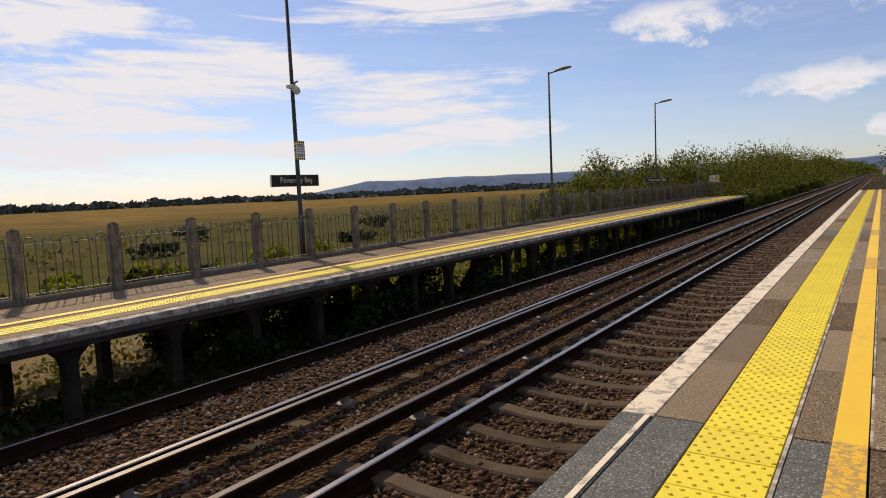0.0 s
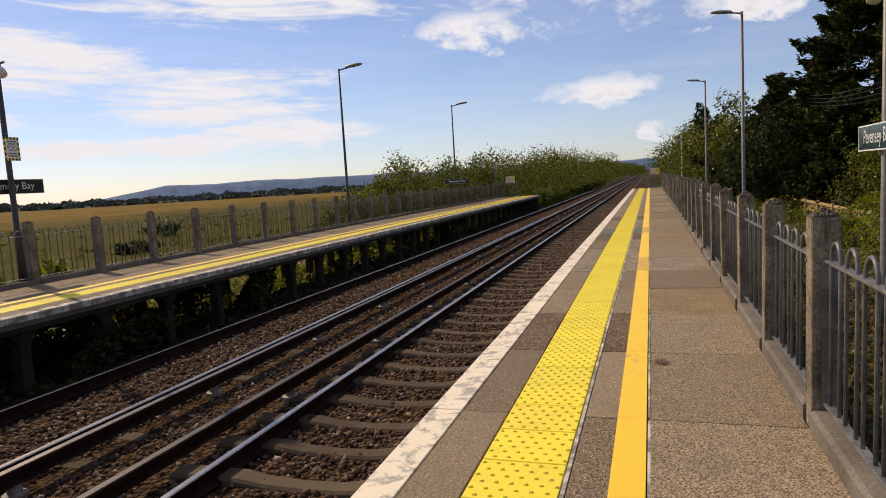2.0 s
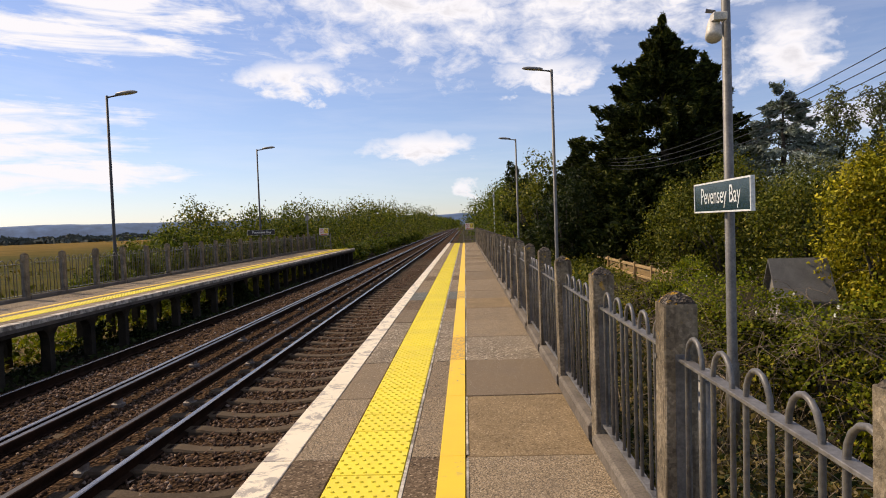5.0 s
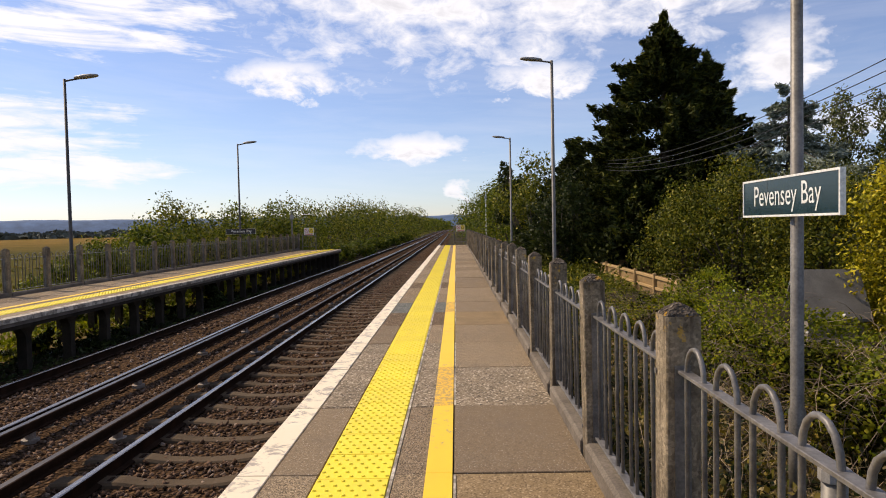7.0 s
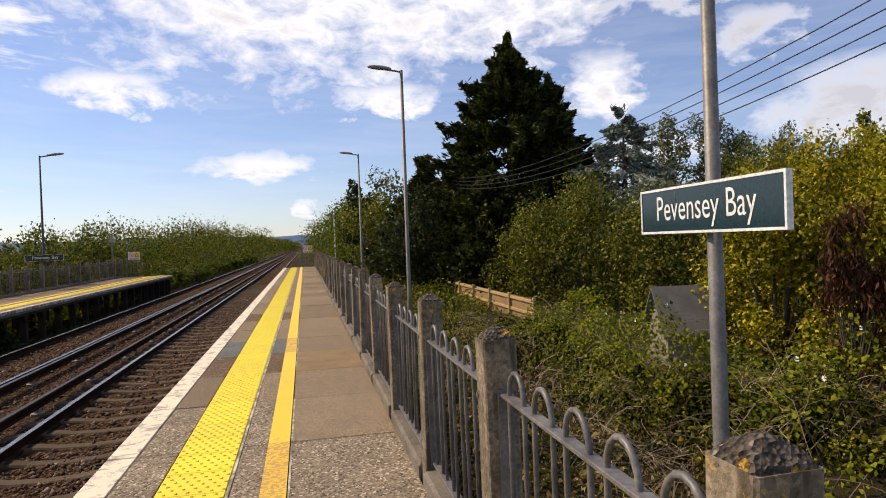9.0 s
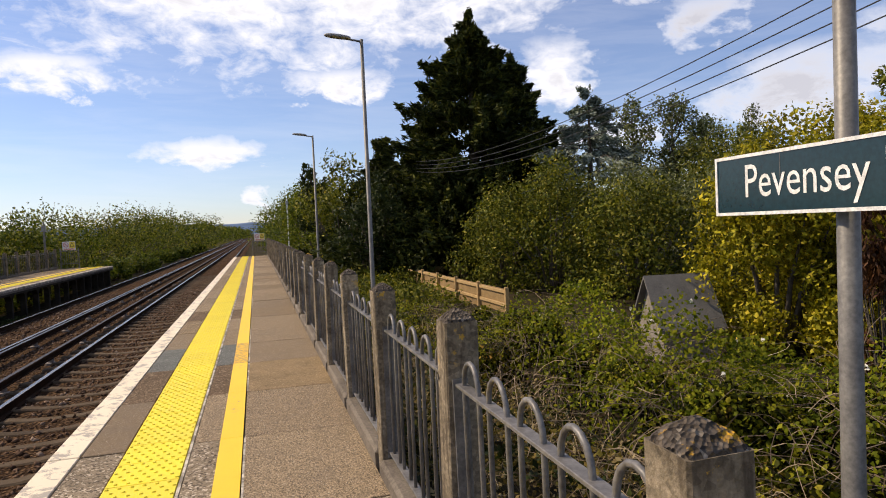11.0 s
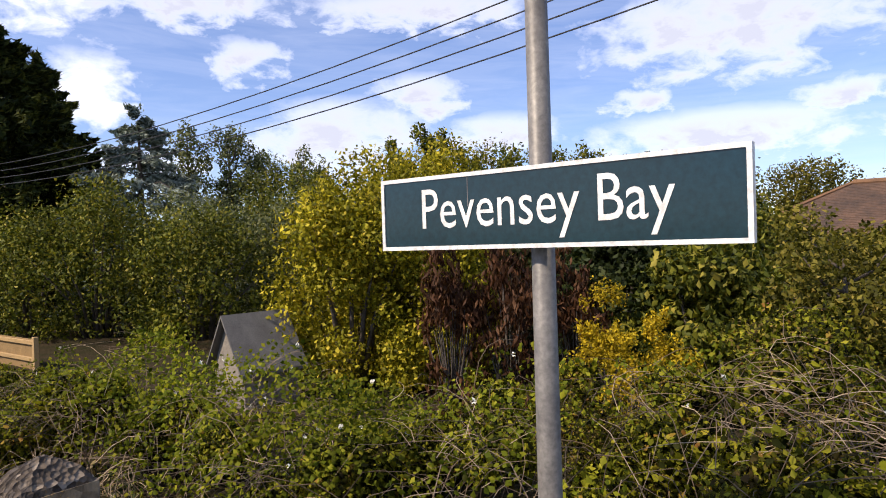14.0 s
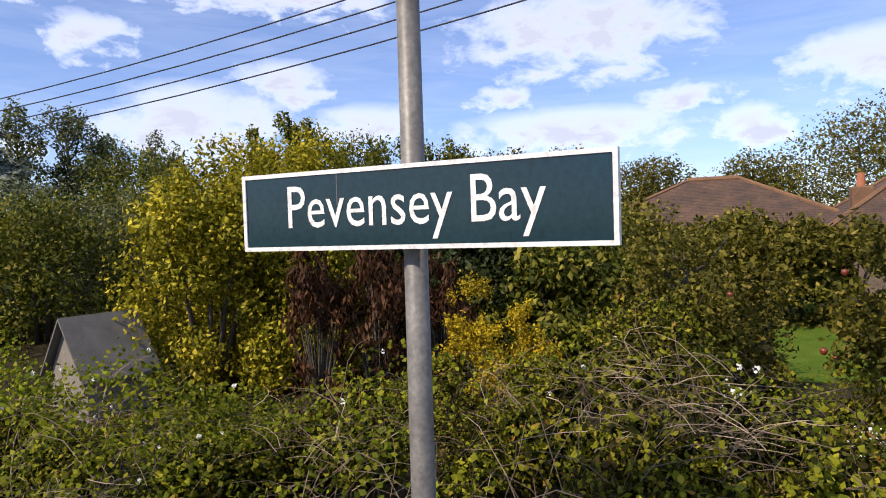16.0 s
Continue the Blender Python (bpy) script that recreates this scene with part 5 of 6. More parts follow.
ground_cover("ivy_floor", -9.6, -7.7, -4, 34, 0.16, 7000, 0.07, M["leaf_dark"], "dark ivy creeping under the far platform", 1.3)
for y, s in ((5.4, 1.0), (7.9, 0.9), (8.9, 0.8), (12.3, 0.9), (19.2, 0.9), (26.1, 0.8)):
    ground_cover("ivy_column", -8.45, -7.95, y - 0.45, y + 0.45, s * 1.25, 1500, 0.08, M["leaf_dark"], "dark ivy climbing a platform leg", 0.3)
    ground_cover("ivy_column", -10.4, -9.6, y - 0.5, y + 0.5, s * 1.2, 1100, 0.09, M["leaf_dark"], "dark ivy hanging round a rear platform leg", 0.3)

# thicket beyond the far platform
for k, (x, y, w, h, mt) in enumerate((
        (-12.6, 25.0, 1.4, 2.0, "leaf_hedge"), (-13.2, 28.5, 1.9, 2.7, "leaf_hedge"), (-13.0, 32.0, 2.2, 3.6, "leaf_hedge"), (-13.6, 36.0, 2.4, 4.6, "leaf_olive"),
        (-13.2, 40.0, 2.4, 4.3, "leaf_hedge"), (-13.5, 44.5, 2.6, 4.2, "leaf_olive"), (-12.8, 49.0, 2.6, 4.2, "leaf_hedge"), (-12.2, 54.0, 3.0, 4.6, "leaf_olive"),
        (-12.6, 60.0, 3.4, 5.0, "leaf_hedge"), (-12.2, 67.0, 3.6, 5.0, "leaf_olive"), (-12.4, 75.0, 4.0, 5.4, "leaf_hedge"), (-12.4, 85.0, 4.5, 5.8, "leaf_olive"),
        (-12.6, 97.0, 5.0, 6.2, "leaf_hedge"), (-12.8, 112.0, 6.0, 6.5, "leaf_olive"), (-13.0, 132.0, 7.5, 7.0, "leaf_hedge"), (-13.5, 158.0, 9.0, 7.5, "leaf_olive"))):
    t = shrub((x - (0.9 if y > 50 else 0.0), y, -1.4), (w, w * 1.25, h * 0.72 + (-0.15 if y < 45 else 0.45)), 0.045 + 0.0010 * y, M[mt], 12500 if y < 50 else 6500, "leafy yellow-green willow bush beside the railway", tufts=34, seed=k, upright=0.35)
for x, y, w, h in ((-14, 190, 11, 7.5), (-14, 235, 13, 7.5), (-13, 290, 16, 7.5), (-12, 360, 18, 7.5), (7.2, 172, 8, 7.0), (8.0, 212, 9, 7.0), (8.5, 265, 11, 7.0), (8.5, 330, 13, 7.0), (7.0, 420, 15, 7.0), (-11, 450, 18, 7.0), (-17, 520, 16, 9.0), (12, 520, 16, 8.0)):
    shrub((x, y, -1.4), (w * 0.62, w, h * 0.8), 0.10 + 0.0009 * y, M["leaf_hedge"], 3600, "distant hedge bush closing in along the railway", tufts=34, seed=y)
for y in (50.5, 54.0, 58.0, 62.0, 66.0, 71.0, 77.0, 84.0, 93.0, 104.0, 118.0):
    shrub((-9.0 - 0.25 * math.sin(y), y, -1.25), (1.1, 1.8 + 0.02 * y, 1.25), 0.05 + 0.0010 * y, M["leaf_hedge"], 4500, "low bramble bush beside the track", tufts=16, seed=y)

# hedge and trees along the near side, beyond the platform
for k, (x, y, w, h, mt) in enumerate((
        (5.6, 40.0, 2.0, 4.4, "leaf_dark"), (5.0, 46.0, 2.4, 5.6, "leaf_olive"), (4.7, 52.0, 2.4, 5.4, "leaf_hedge"), (4.8, 58.5, 2.5, 5.6, "leaf_hedge"), (4.9, 66.0, 2.9, 5.8, "leaf_hedge"),
        (5.0, 75.0, 3.4, 6.0, "leaf_hedge"), (5.2, 86.0, 4.0, 6.2, "leaf_hedge"), (5.6, 100.0, 4.8, 6.6, "leaf_hedge"), (6.0, 118.0, 5.5, 7.0, "leaf_hedge"), (6.6, 142.0, 7.0, 7.4, "leaf_hedge"))):
    shrub((x, y, -1.2), (w, w * 1.3, h + 0.4), 0.06 + 0.0010 * y, M[mt], 8500 if y < 70 else 5200, "tall leafy hedge bush behind the platform railings", tufts=34, seed=k, upright=0.2)
broadleaf((3.9, 50.5, -1.2), 6.6, 1.2, 0.14, M["leaf_dark"], 2200, "slim young tree above the railings", limbs=8)


# ---- the garden side: conifers and trees ----
def conifer(at, height, spread, mat, count, label, layers=26, droop=0.25, top=0.04, spray=0.155, name="conifer", gaps=0.0, start=0.05, power=0.8, upturn=1.0, thick=0.13):
    t = thing(name, at, label, "conifer")
    bm = bmesh.new()
    tube(bm, [(0, 0, 0), (0, 0, height * 0.5), (0, 0, height * 0.98)], [height * 0.03, height * 0.018, 0.02], 8)
    rng = np.random.default_rng(int(at[0] * 10))
    pts, outs, ways = [], [], []
    per = count // layers
    for k in range(layers):
        f = start + (1 - start) * k / layers
        reach = spread * max(top, (1 - f) ** power)
        arms = max(4, int(8 * (1 - f)) + 4)
        for j in range(arms):
            if rng.random() < gaps:
                continue
            a = j * 6.283 / arms + k * 1.7 + rng.normal() * 0.2
            r = reach * (rng.uniform(0.58, 1.0) + 0.36 * rng.random() ** 3) * (1 + 0.10 * math.sin(3 * a + 1.3 * k))
            z0 = height * f + rng.normal() * height * 0.025
            d = np.array((math.cos(a), math.sin(a), 0.0))
            tip = d * r + np.array((0, 0, z0 - droop * r * 0.35 + 0.25 * rng.random()))
            if j % 2 == 0:
                tube(bm, [(0, 0, z0), tuple(d * r * 0.5 + np.array((0, 0, z0 + 0.04 * r))), tuple(tip)], [0.035, 0.022, 0.006], 4, cap=False)
            n = max(6, int(per / arms))
            s = rng.random(n) ** 0.45
            p = d[None] * (r * s)[:, None] + np.stack([rng.normal(size=n) * 0.22 * (0.4 + r * 0.2) * (1.2 - s), rng.normal(size=n) * 0.22 * (0.4 + r * 0.2) * (1.2 - s), z0 - droop * r * 0.35 * s * s + rng.normal(size=n) * thick], 1)
            pts.append(p)
            outs.append(np.tile(d * 0.5 + np.array((0, 0, 0.9)), (n, 1)))
            ways.append(np.tile(d * 0.7 + np.array((0, 0, 0.75 * upturn - droop * 0.5)), (n, 1)))
            m = max(3, n // 6)
            u = rng.random(m)
            p = tip[None] + (d * 0.35 + np.array((0, 0, 0.75 * upturn)))[None] * u[:, None] * (0.5 + 0.12 * r) + rng.normal(size=(m, 3)) * (0.10 * (1.1 - u))[:, None]
            pts.append(p)
            outs.append(np.tile(d, (m, 1)))
            ways.append(np.tile(d * 0.5 + np.array((0, 0, 0.9 * upturn - droop * 0.4)), (m, 1)))
    part("trunk", bm, M["bark"], t)
    p, o = np.concatenate(pts), np.concatenate(outs)
    link_mesh("crown", leaf_mesh("crown", p, spray, o, stretch=3.0, along=np.concatenate(ways)), mat, t)
    return t


conifer((11.75, 41.5, -1.2), 13.4, 8.2, M["needle_dark"], 78000, "huge dark evergreen conifer beyond the garden fence", layers=36, power=0.78, droop=0.2, upturn=0.35, gaps=0.12, spray=0.14, thick=0.22)
conifer((14.3, 41.5, -1.2), 11.4, 5.4, M["needle_dark"], 26000, "second dark conifer top joined to the first", layers=30, power=0.95, droop=0.2, upturn=0.4, gaps=0.14, spray=0.14, thick=0.2)
conifer((7.4, 45.0, -1.2), 7.6, 4.6, M["needle_dark"], 19000, "lower dark conifer beside the hedge", layers=22, power=1.0, upturn=0.4, thick=0.2)
conifer((9.3, 42.5, -1.2), 8.6, 4.8, M["needle_dark"], 20000, "dark conifer filling the slope below the tall one", layers=22, power=1.0, upturn=0.4, thick=0.2)
conifer((9.5, 38.5, -1.2), 6.2, 4.2, M["needle_dark"], 18000, "broad dark conifer skirt behind the fence", layers=18, power=0.8, upturn=0.4, thick=0.2)
conifer((16.4, 37.0, -1.2), 8.8, 6.6, M["needle_blue"], 21000, "blue-grey cedar with layered drooping branches", layers=17, droop=0.5, name="cedar", upturn=0.05, gaps=0.12, spray=0.12, power=0.8, thick=0.10)
for x, y, h, w in ((20.52, 39.39, 8.3, 1.4), (22.22, 38.29, 8.5, 1.3), (23.52, 37.49, 7.8, 1.4), (25.42, 35.99, 7.4, 1.5)):
    broadleaf((x, y, -1.2), h, w, 0.105, M["leaf_grey"], 7000, "tall thin grey-green poplar", name="poplar", limbs=22, first=0.15, tuft=0.30, flat=1.5)
for x, y, w, h, mt in ((9.52, 31.49, 2.0, 3.5, "leaf_olive"), (10.52, 29.49, 2.6, 4.3, "leaf_olive"), (13.32, 28.09, 2.6, 4.3, "leaf_grey"), (11.72, 25.69, 2.2, 3.4, "leaf_olive"), (15.52, 24.99, 2.4, 4.2, "leaf_grey"), (17.52, 28.49, 2.8, 5.2, "leaf_olive")):
    shrub((x, y, -1.2), (w, w, h), 0.065, M[mt], 20000, "dense olive-green garden bush", tufts=64, seed=x, upright=0.15)
for x, y, w, h in ((9.02, 17.19, 1.45, 3.6), (10.92, 17.69, 1.6, 4.0), (13.12, 18.49, 1.8, 4.8), (10.22, 15.99, 1.2, 2.9)):
    shrub((x, y, -1.2), (w, w, h), 0.060, M["leaf_yellow"], 22000, "bright yellow-green leafy shrub by the shed", tufts=70, seed=y, upright=0.2)
for x, y, h, w in ((16.52, 20.59, 5.9, 0.55), (15.82, 21.49, 5.3, 0.5), (18.22, 18.89, 5.1, 0.8), (18.82, 17.89, 5.2, 0.7), (19.52, 16.69, 5.0, 0.7), (20.22, 15.19, 4.6, 0.9), (17.32, 19.69, 5.0, 0.6)):
    broadleaf((x, y, -1.2), h, w, 0.078, M["leaf_olive"], 6000, "upright green tree above the shrubs", limbs=20, first=0.12, tuft=0.34, flat=1.7)
for x, y, w, h, mt in ((14.42, 14.99, 1.8, 3.6, "leaf_dark"), (11.92, 13.09, 1.5, 3.0, "leaf_dark"), (16.42, 12.29, 2.0, 3.6, "leaf_olive"), (10.82, 11.39, 1.3, 2.6, "leaf_olive")):
    shrub((x, y, -1.2), (w, w, h), 0.085, M[mt], 10000, "dark green garden bush behind the brambles", tufts=34, seed=x)
for x, y, w, h in ((12.32, 9.69, 1.3, 1.9), (15.12, 10.09, 1.5, 2.4), (11.12, 8.89, 0.9, 1.4), (17.92, 10.49, 1.6, 2.4)):
    shrub((x, y, -1.2), (w, w, h), 0.07, M["leaf_apple"], 6000, "dark leafy bush at the edge of the lawn", tufts=34, seed=x)
for x, y, w, h, n in ((7.72, 14.0, 0.5, 2.3, 2000), (8.22, 13.34, 0.56, 2.55, 2400), (8.95, 12.69, 0.5, 2.2, 1500)):
    shrub((x, y, -1.2), (w, w, h), 0.042, M["leaf_red"], int(n * 1.25), "dead shrub with hanging red-brown leaves", stems=22, tufts=60, shell=0.15, upright=0.5, droop=2.2, stretch=3.2)
for x, y, w, h, n in ((8.37, 11.99, 0.5, 1.6, 4200), (8.82, 11.39, 0.46, 1.4, 3000), (7.82, 11.49, 0.36, 1.2, 1500)):
    shrub((x, y, -1.2), (w, w, h), 0.03, M["leaf_gold"], int(n * 1.5), "golden-yellow flowering bush among the brambles", tufts=26, shell=0.2, upright=0.4)



def apple_tree(at, height, spread, count, apples, label):
    t = broadleaf(at, height, spread, 0.046, M["leaf_apple"], int(count * 1.1), label, name="apple_tree", radius=0.075, limbs=17, first=0.28, tuft=0.27)
    me = None
    for k in range(apples):
        a, r, z = RNG.random() * 6.283, spread * RNG.uniform(0.65, 1.1), height * RNG.uniform(0.4, 0.9)
        if me is None:
            bm = bmesh.new()
            tube(bm, [(0, 0, -0.036), (0, 0, -0.03), (0, 0, 0.0), (0, 0, 0.026), (0, 0, 0.032), (0, 0, 0.024)], [0.010, 0.022, 0.035, 0.028, 0.015, 0.004], 10)
            me = bpy.data.meshes.new("apple")
            bm.to_mesh(me)
            bm.free()
            for p in me.polygons:
                p.use_smooth = True
        o = link_mesh("apple", me, M["apple"], t)
        o.location = (math.cos(a) * r, math.sin(a) * r, z)
    return t


apple_tree((8.52, 9.39, -1.2), 2.5, 0.95, 8000, 9, "small apple tree with red apples")
apple_tree((7.62, 7.19, -1.2), 2.5, 0.9, 7000, 12, "apple tree bearing red fruit over the lawn")
for x, y, h, w in ((44.72, 1.99, 7.8, 4.6), (45.42, 6.99, 6.2, 3.2), (46.92, -3.51, 9.2, 4.8), (42.92, 13.49, 6.0, 2.8), (41.92, 18.49, 6.4, 3.0), (39.92, 25.49, 7.0, 3.5), (33.92, 29.49, 7.0, 3.5)):
    broadleaf((x, y, -1.2), h, w, 0.12, M["leaf_apple"], 10500, "large green tree behind the houses", limbs=18, tuft=0.36)
for x, y, w, h in ((28.92, 21.49, 3.0, 4.0), (23.92, 23.49, 3.0, 4.6), (33.92, 15.99, 3.0, 4.4), (20.42, 5.89, 1.5, 2.6), (20.82, 2.09, 1.6, 2.7), (20.62, 8.89, 1.8, 3.0), (19.52, 7.39, 1.5, 2.6), (22.92, 12.49, 2.0, 3.2)):
    shrub((x, y, -1.2), (w, w, h), 0.11, M["leaf_apple"], 6000, "green hedge before the houses", tufts=34, seed=x)


# ---- brambles along the bank ----
def bramble_height(x, y):
    x, y = x + 0.08, y + 0.51
    h = np.interp(x, [1.0, 2.6, 3.4, 4.2, 5.0, 6.2, 7.4, 9.0], [-1.0, -0.9, -0.5, -0.1, 0.16, 0.10, -0.2, -0.8])
    h = h + 0.15 * np.sin(x * 2.3 + y * 1.1) + 0.15 * np.sin(y * 2.7 - x) + 0.15 * np.sin(x * 5.3 + y * 3.1) * np.sin(y * 5.9 - x * 2.2) + 0.06 * np.sin(x * 11 + y * 9)
    h = h + 0.44 * np.exp(-((y - 15.5) / 2.1) ** 2 - ((x - 4.1) / 0.7) ** 2)
    h = h + 0.36 * np.exp(-((y - 10.3) / 1.25) ** 2) * np.clip(x - 3.9, 0, 1)
    h = h - 1.08 * np.clip((x - 4.5) / 0.9, 0, 1) * np.clip((y - 12.6) / 2.0, 0, 1)     # opens towards the shed
    low = np.clip((0.75 + 0.36 * (y - 8.8) - x) / 1.1, 0, 1)      # lower growth towards the timber fence
    return h - low * np.maximum(0.0, h + 0.85)


def brambles(y0, y1, x0, x1, n_leaf, n_fresh, n_cane, n_flower, label):
    t = thing("bramble_thicket", (0, 0, 0), label, "brambles", kind="stuff")

    def scatter(n, deep):
        x, y = RNG.uniform(x0, x1, n), RNG.uniform(y0, y1, n)
        top = bramble_height(x, y)
        g = ground_height(x, y)
        z = top - (top - g) * RNG.random(n) ** deep * 0.9 + RNG.normal(size=n) * 0.05
        return np.stack([x, y, np.maximum(z, g + 0.03)], 1)
    # rounded mounds of leaves with dark hollows left between them
    k = int((x1 - x0) * (y1 - y0) * 3.0)
    mx, my, mr = RNG.uniform(x0, x1, k), RNG.uniform(y0, y1, k), RNG.uniform(0.16, 0.46, k)
    mt, mg = bramble_height(mx, my), ground_height(mx, my)
    down = RNG.random(k) ** 1.6
    mz = mt - mr * 0.7 - (mt - mg) * down * 0.6 + RNG.normal(size=k) * 0.07
    open_in = np.sin(mx * 2.9 + my * 1.5) * np.sin(my * 2.6 - mx * 1.7 + mz * 2.6)
    keep = (open_in > -0.30) & (mz > mg)
    mounds = np.stack([mx, my, mz], 1)[keep]
    c, o = clumps(list(mounds), list(mr[keep]), n_leaf, 0.75, 0.86)
    ok = (c[:, 2] > ground_height(c[:, 0], c[:, 1]) + 0.03) & ((c[:, 0] > 3.45 + 0.25 * np.sin(c[:, 1] * 2.1)) | (c[:, 1] > 18.0))
    ok &= o[:, 2] > RNG.uniform(-0.9, 0.5, len(o))      # few leaves on the undersides
    c, o = c[ok], o[ok]
    kind = np.sin(c[:, 0] * 1.9 + c[:, 2] * 2.5 + 0.6) * np.cos(c[:, 1] * 1.5 + 1) + 0.35 * RNG.normal(size=len(c))
    coarse = kind > 0.12
    # leaves come in threes
    big, ob = c[coarse][::3], o[coarse][::3]
    p = (big[:, None] + RNG.normal(size=(len(big), 3, 3)) * 0.027).reshape(-1, 3)
    link_mesh("bramble_leaves", leaf_mesh("bramble_leaves", p, 0.049, np.repeat(ob, 3, 0), stretch=1.3, loose=0.3, fine=True), M["leaf_bramble"], t)
    small, so = c[~coarse], o[~coarse]
    dry = np.sin(small[:, 0] * 2.2 - small[:, 1] * 1.1) + 0.7 * RNG.normal(size=len(small)) > 0.6
    link_mesh("small_leaves", leaf_mesh("small_leaves", small[~dry], 0.033, so[~dry], stretch=1.5, loose=0.4), M["leaf_bramble"], t)
    link_mesh("dry_leaves", leaf_mesh("dry_leaves", small[dry], 0.023, so[dry], stretch=1.5, loose=0.6), M["leaf_tan"], t, "small tan dying leaves")
    f = scatter(n_fresh, 4.0)
    pick = np.sin(f[:, 0] * 1.9 + 2) * np.cos(f[:, 1] * 1.3) + 1.2 * np.exp(-((f[:, 1] - 15.0) / 1.8) ** 2 - ((f[:, 0] - 4.2) / 1.0) ** 2) > 0.0
    f = f[pick]
    link_mesh("bindweed_leaves", leaf_mesh("bindweed_leaves", f, 0.042, np.tile((-0.6, -0.2, 0.7), (len(f), 1)), stretch=1.3), M["leaf_fresh"], t, "bright green bindweed leaves")
    bm = bmesh.new()
    for k in range(n_cane):
        x, y = RNG.uniform(x0 - 0.6, x1 - 0.5), RNG.uniform(y0, y1)
        g, top = float(ground_height(x, y)), float(bramble_height(np.array(x), np.array(y)))
        a, L = RNG.random() * 6.283, RNG.uniform(0.5, 1.5)
        dx, dy = math.cos(a) * L, math.sin(a) * L
        rise = max(0.3, top - g) * RNG.uniform(0.6, 1.08)
        pts = [(x + dx * s + 0.04 * math.sin(9 * s + k), y + dy * s + 0.04 * math.cos(7 * s + k), g + rise * (0.22 + 2.2 * s * (1 - s * 0.72))) for s in (0, 0.25, 0.5, 0.75, 1.0)]
        tube(bm, pts, [0.005, 0.0045, 0.004, 0.003, 0.0015], 3, cap=False)
    part("bramble_canes", bm, M["cane"], t, "dry brown arching canes")
    bm = bmesh.new()
    heaps = [(RNG.uniform(x0, min(x1, 6.0)), RNG.uniform(y0, y1), 22) for k in range(int((y1 - y0) * 1.6))]
    heaps += [h for h in ((4.7, 8.9, 46), (5.2, 9.4, 40), (4.4, 8.2, 40), (6.2, 12.6, 44), (3.5, 13.3, 46), (3.3, 14.6, 46), (3.2, 12.2, 46), (3.3, 11.2, 46), (3.4, 15.8, 40), (3.0, 13.8, 40)) if y0 <= h[1] < y1]
    for x, y, count in heaps:      # heaps of dead twigs
        top = float(bramble_height(np.array(x), np.array(y)))
        a0, s0 = RNG.random() * 6.283, RNG.uniform(0.25, 0.5)
        for j in range(count):
            a = a0 + RNG.normal() * 0.9 + (math.pi if j % 2 else 0.0)
            px, py, pz = x + RNG.normal() * s0 * 0.6, y + RNG.normal() * s0 * 0.6, top - 0.16 + RNG.normal() * 0.13
            L, up, bend = RNG.uniform(0.2, 0.65), RNG.uniform(-0.15, 0.7), RNG.normal() * 0.9
            tube(bm, [(px + math.cos(a + bend * s) * L * s, py + math.sin(a + bend * s) * L * s, pz + up * s * (1.6 - s) * L * 1.4) for s in (0, 0.25, 0.5, 0.75, 1.0)], [0.0034, 0.003, 0.0026, 0.002, 0.001], 3, cap=False)
    part("dead_twigs", bm, M["twig"], t, "pale dead twigs in tangled heaps")
    if n_flower:
        x, y = RNG.uniform(x0 + 0.8, x1, n_flower), RNG.uniform(y0, y1, n_flower)
        c = np.stack([x, y, bramble_height(x, y) + 0.04], 1)
        q = []
        for k in range(5):
            a = k * 1.2566
            q.append(c + np.stack([np.full(n_flower, -0.012), np.full(n_flower, math.cos(a) * 0.017), np.full(n_flower, math.sin(a) * 0.017)], 1))
        q = np.concatenate(q)
        link_mesh("white_flowers", leaf_mesh("white_flowers", q, 0.030, np.tile((-1.0, -0.1, 0.3), (len(q), 1)), stretch=1.1), M["petal"], t, "white bindweed flowers")
    return t


brambles(5.0, 12.5, 3.5, 8.6, 140000, 12000, 460, 22, "dense thicket of brambles with dry canes behind the platform")
brambles(12.5, 19.0, 3.4, 8.2, 98000, 32000, 340, 80, "bramble bank overgrown with bindweed in white flower")
brambles(19.0, 27.0, 2.2, 6.6, 30000, 6000, 160, 8, "lower brambles running toward the timber fence")
c = np.stack([RNG.normal(5.0, 0.5, 16), RNG.normal(7.7, 0.7, 16), np.zeros(16)], 1)
c[:, 2] = bramble_height(c[:, 0], c[:, 1]) + 0.02
q = (c[:, None] + RNG.normal(size=(16, 12, 3)) * 0.028).reshape(-1, 3)
tagged(link_mesh("bramble_blossom", leaf_mesh("bramble_blossom", q, 0.02, stretch=1.1), M["petal"]), "small clusters of pale bramble blossom", "flowers", kind="stuff")
ground_cover("bank_weeds", 0.95, 4.2, -1, 30, 0.6, 15000, 0.055, M["leaf_dark"], "low weeds and brambles behind the railings", 1.4)
ground_cover("bank_grass", 0.95, 3.4, -1, 30, 0.5, 14000, 0.06, M["grass"], "dry grass on the bank behind the railings", 1.1)
ground_cover("bank_weeds", 1.2, 6.5, 27, 50, 1.0, 14000, 0.10, M["leaf_olive"], "weeds and low growth behind the far railings", 0.8)
ground_cover("bank_straw", 1.1, 4.0, 7, 24, 0.55, 14000, 0.04, M["straw"], "pale dry straw and dead grass on the bank", 1.3)
bm = bmesh.new()
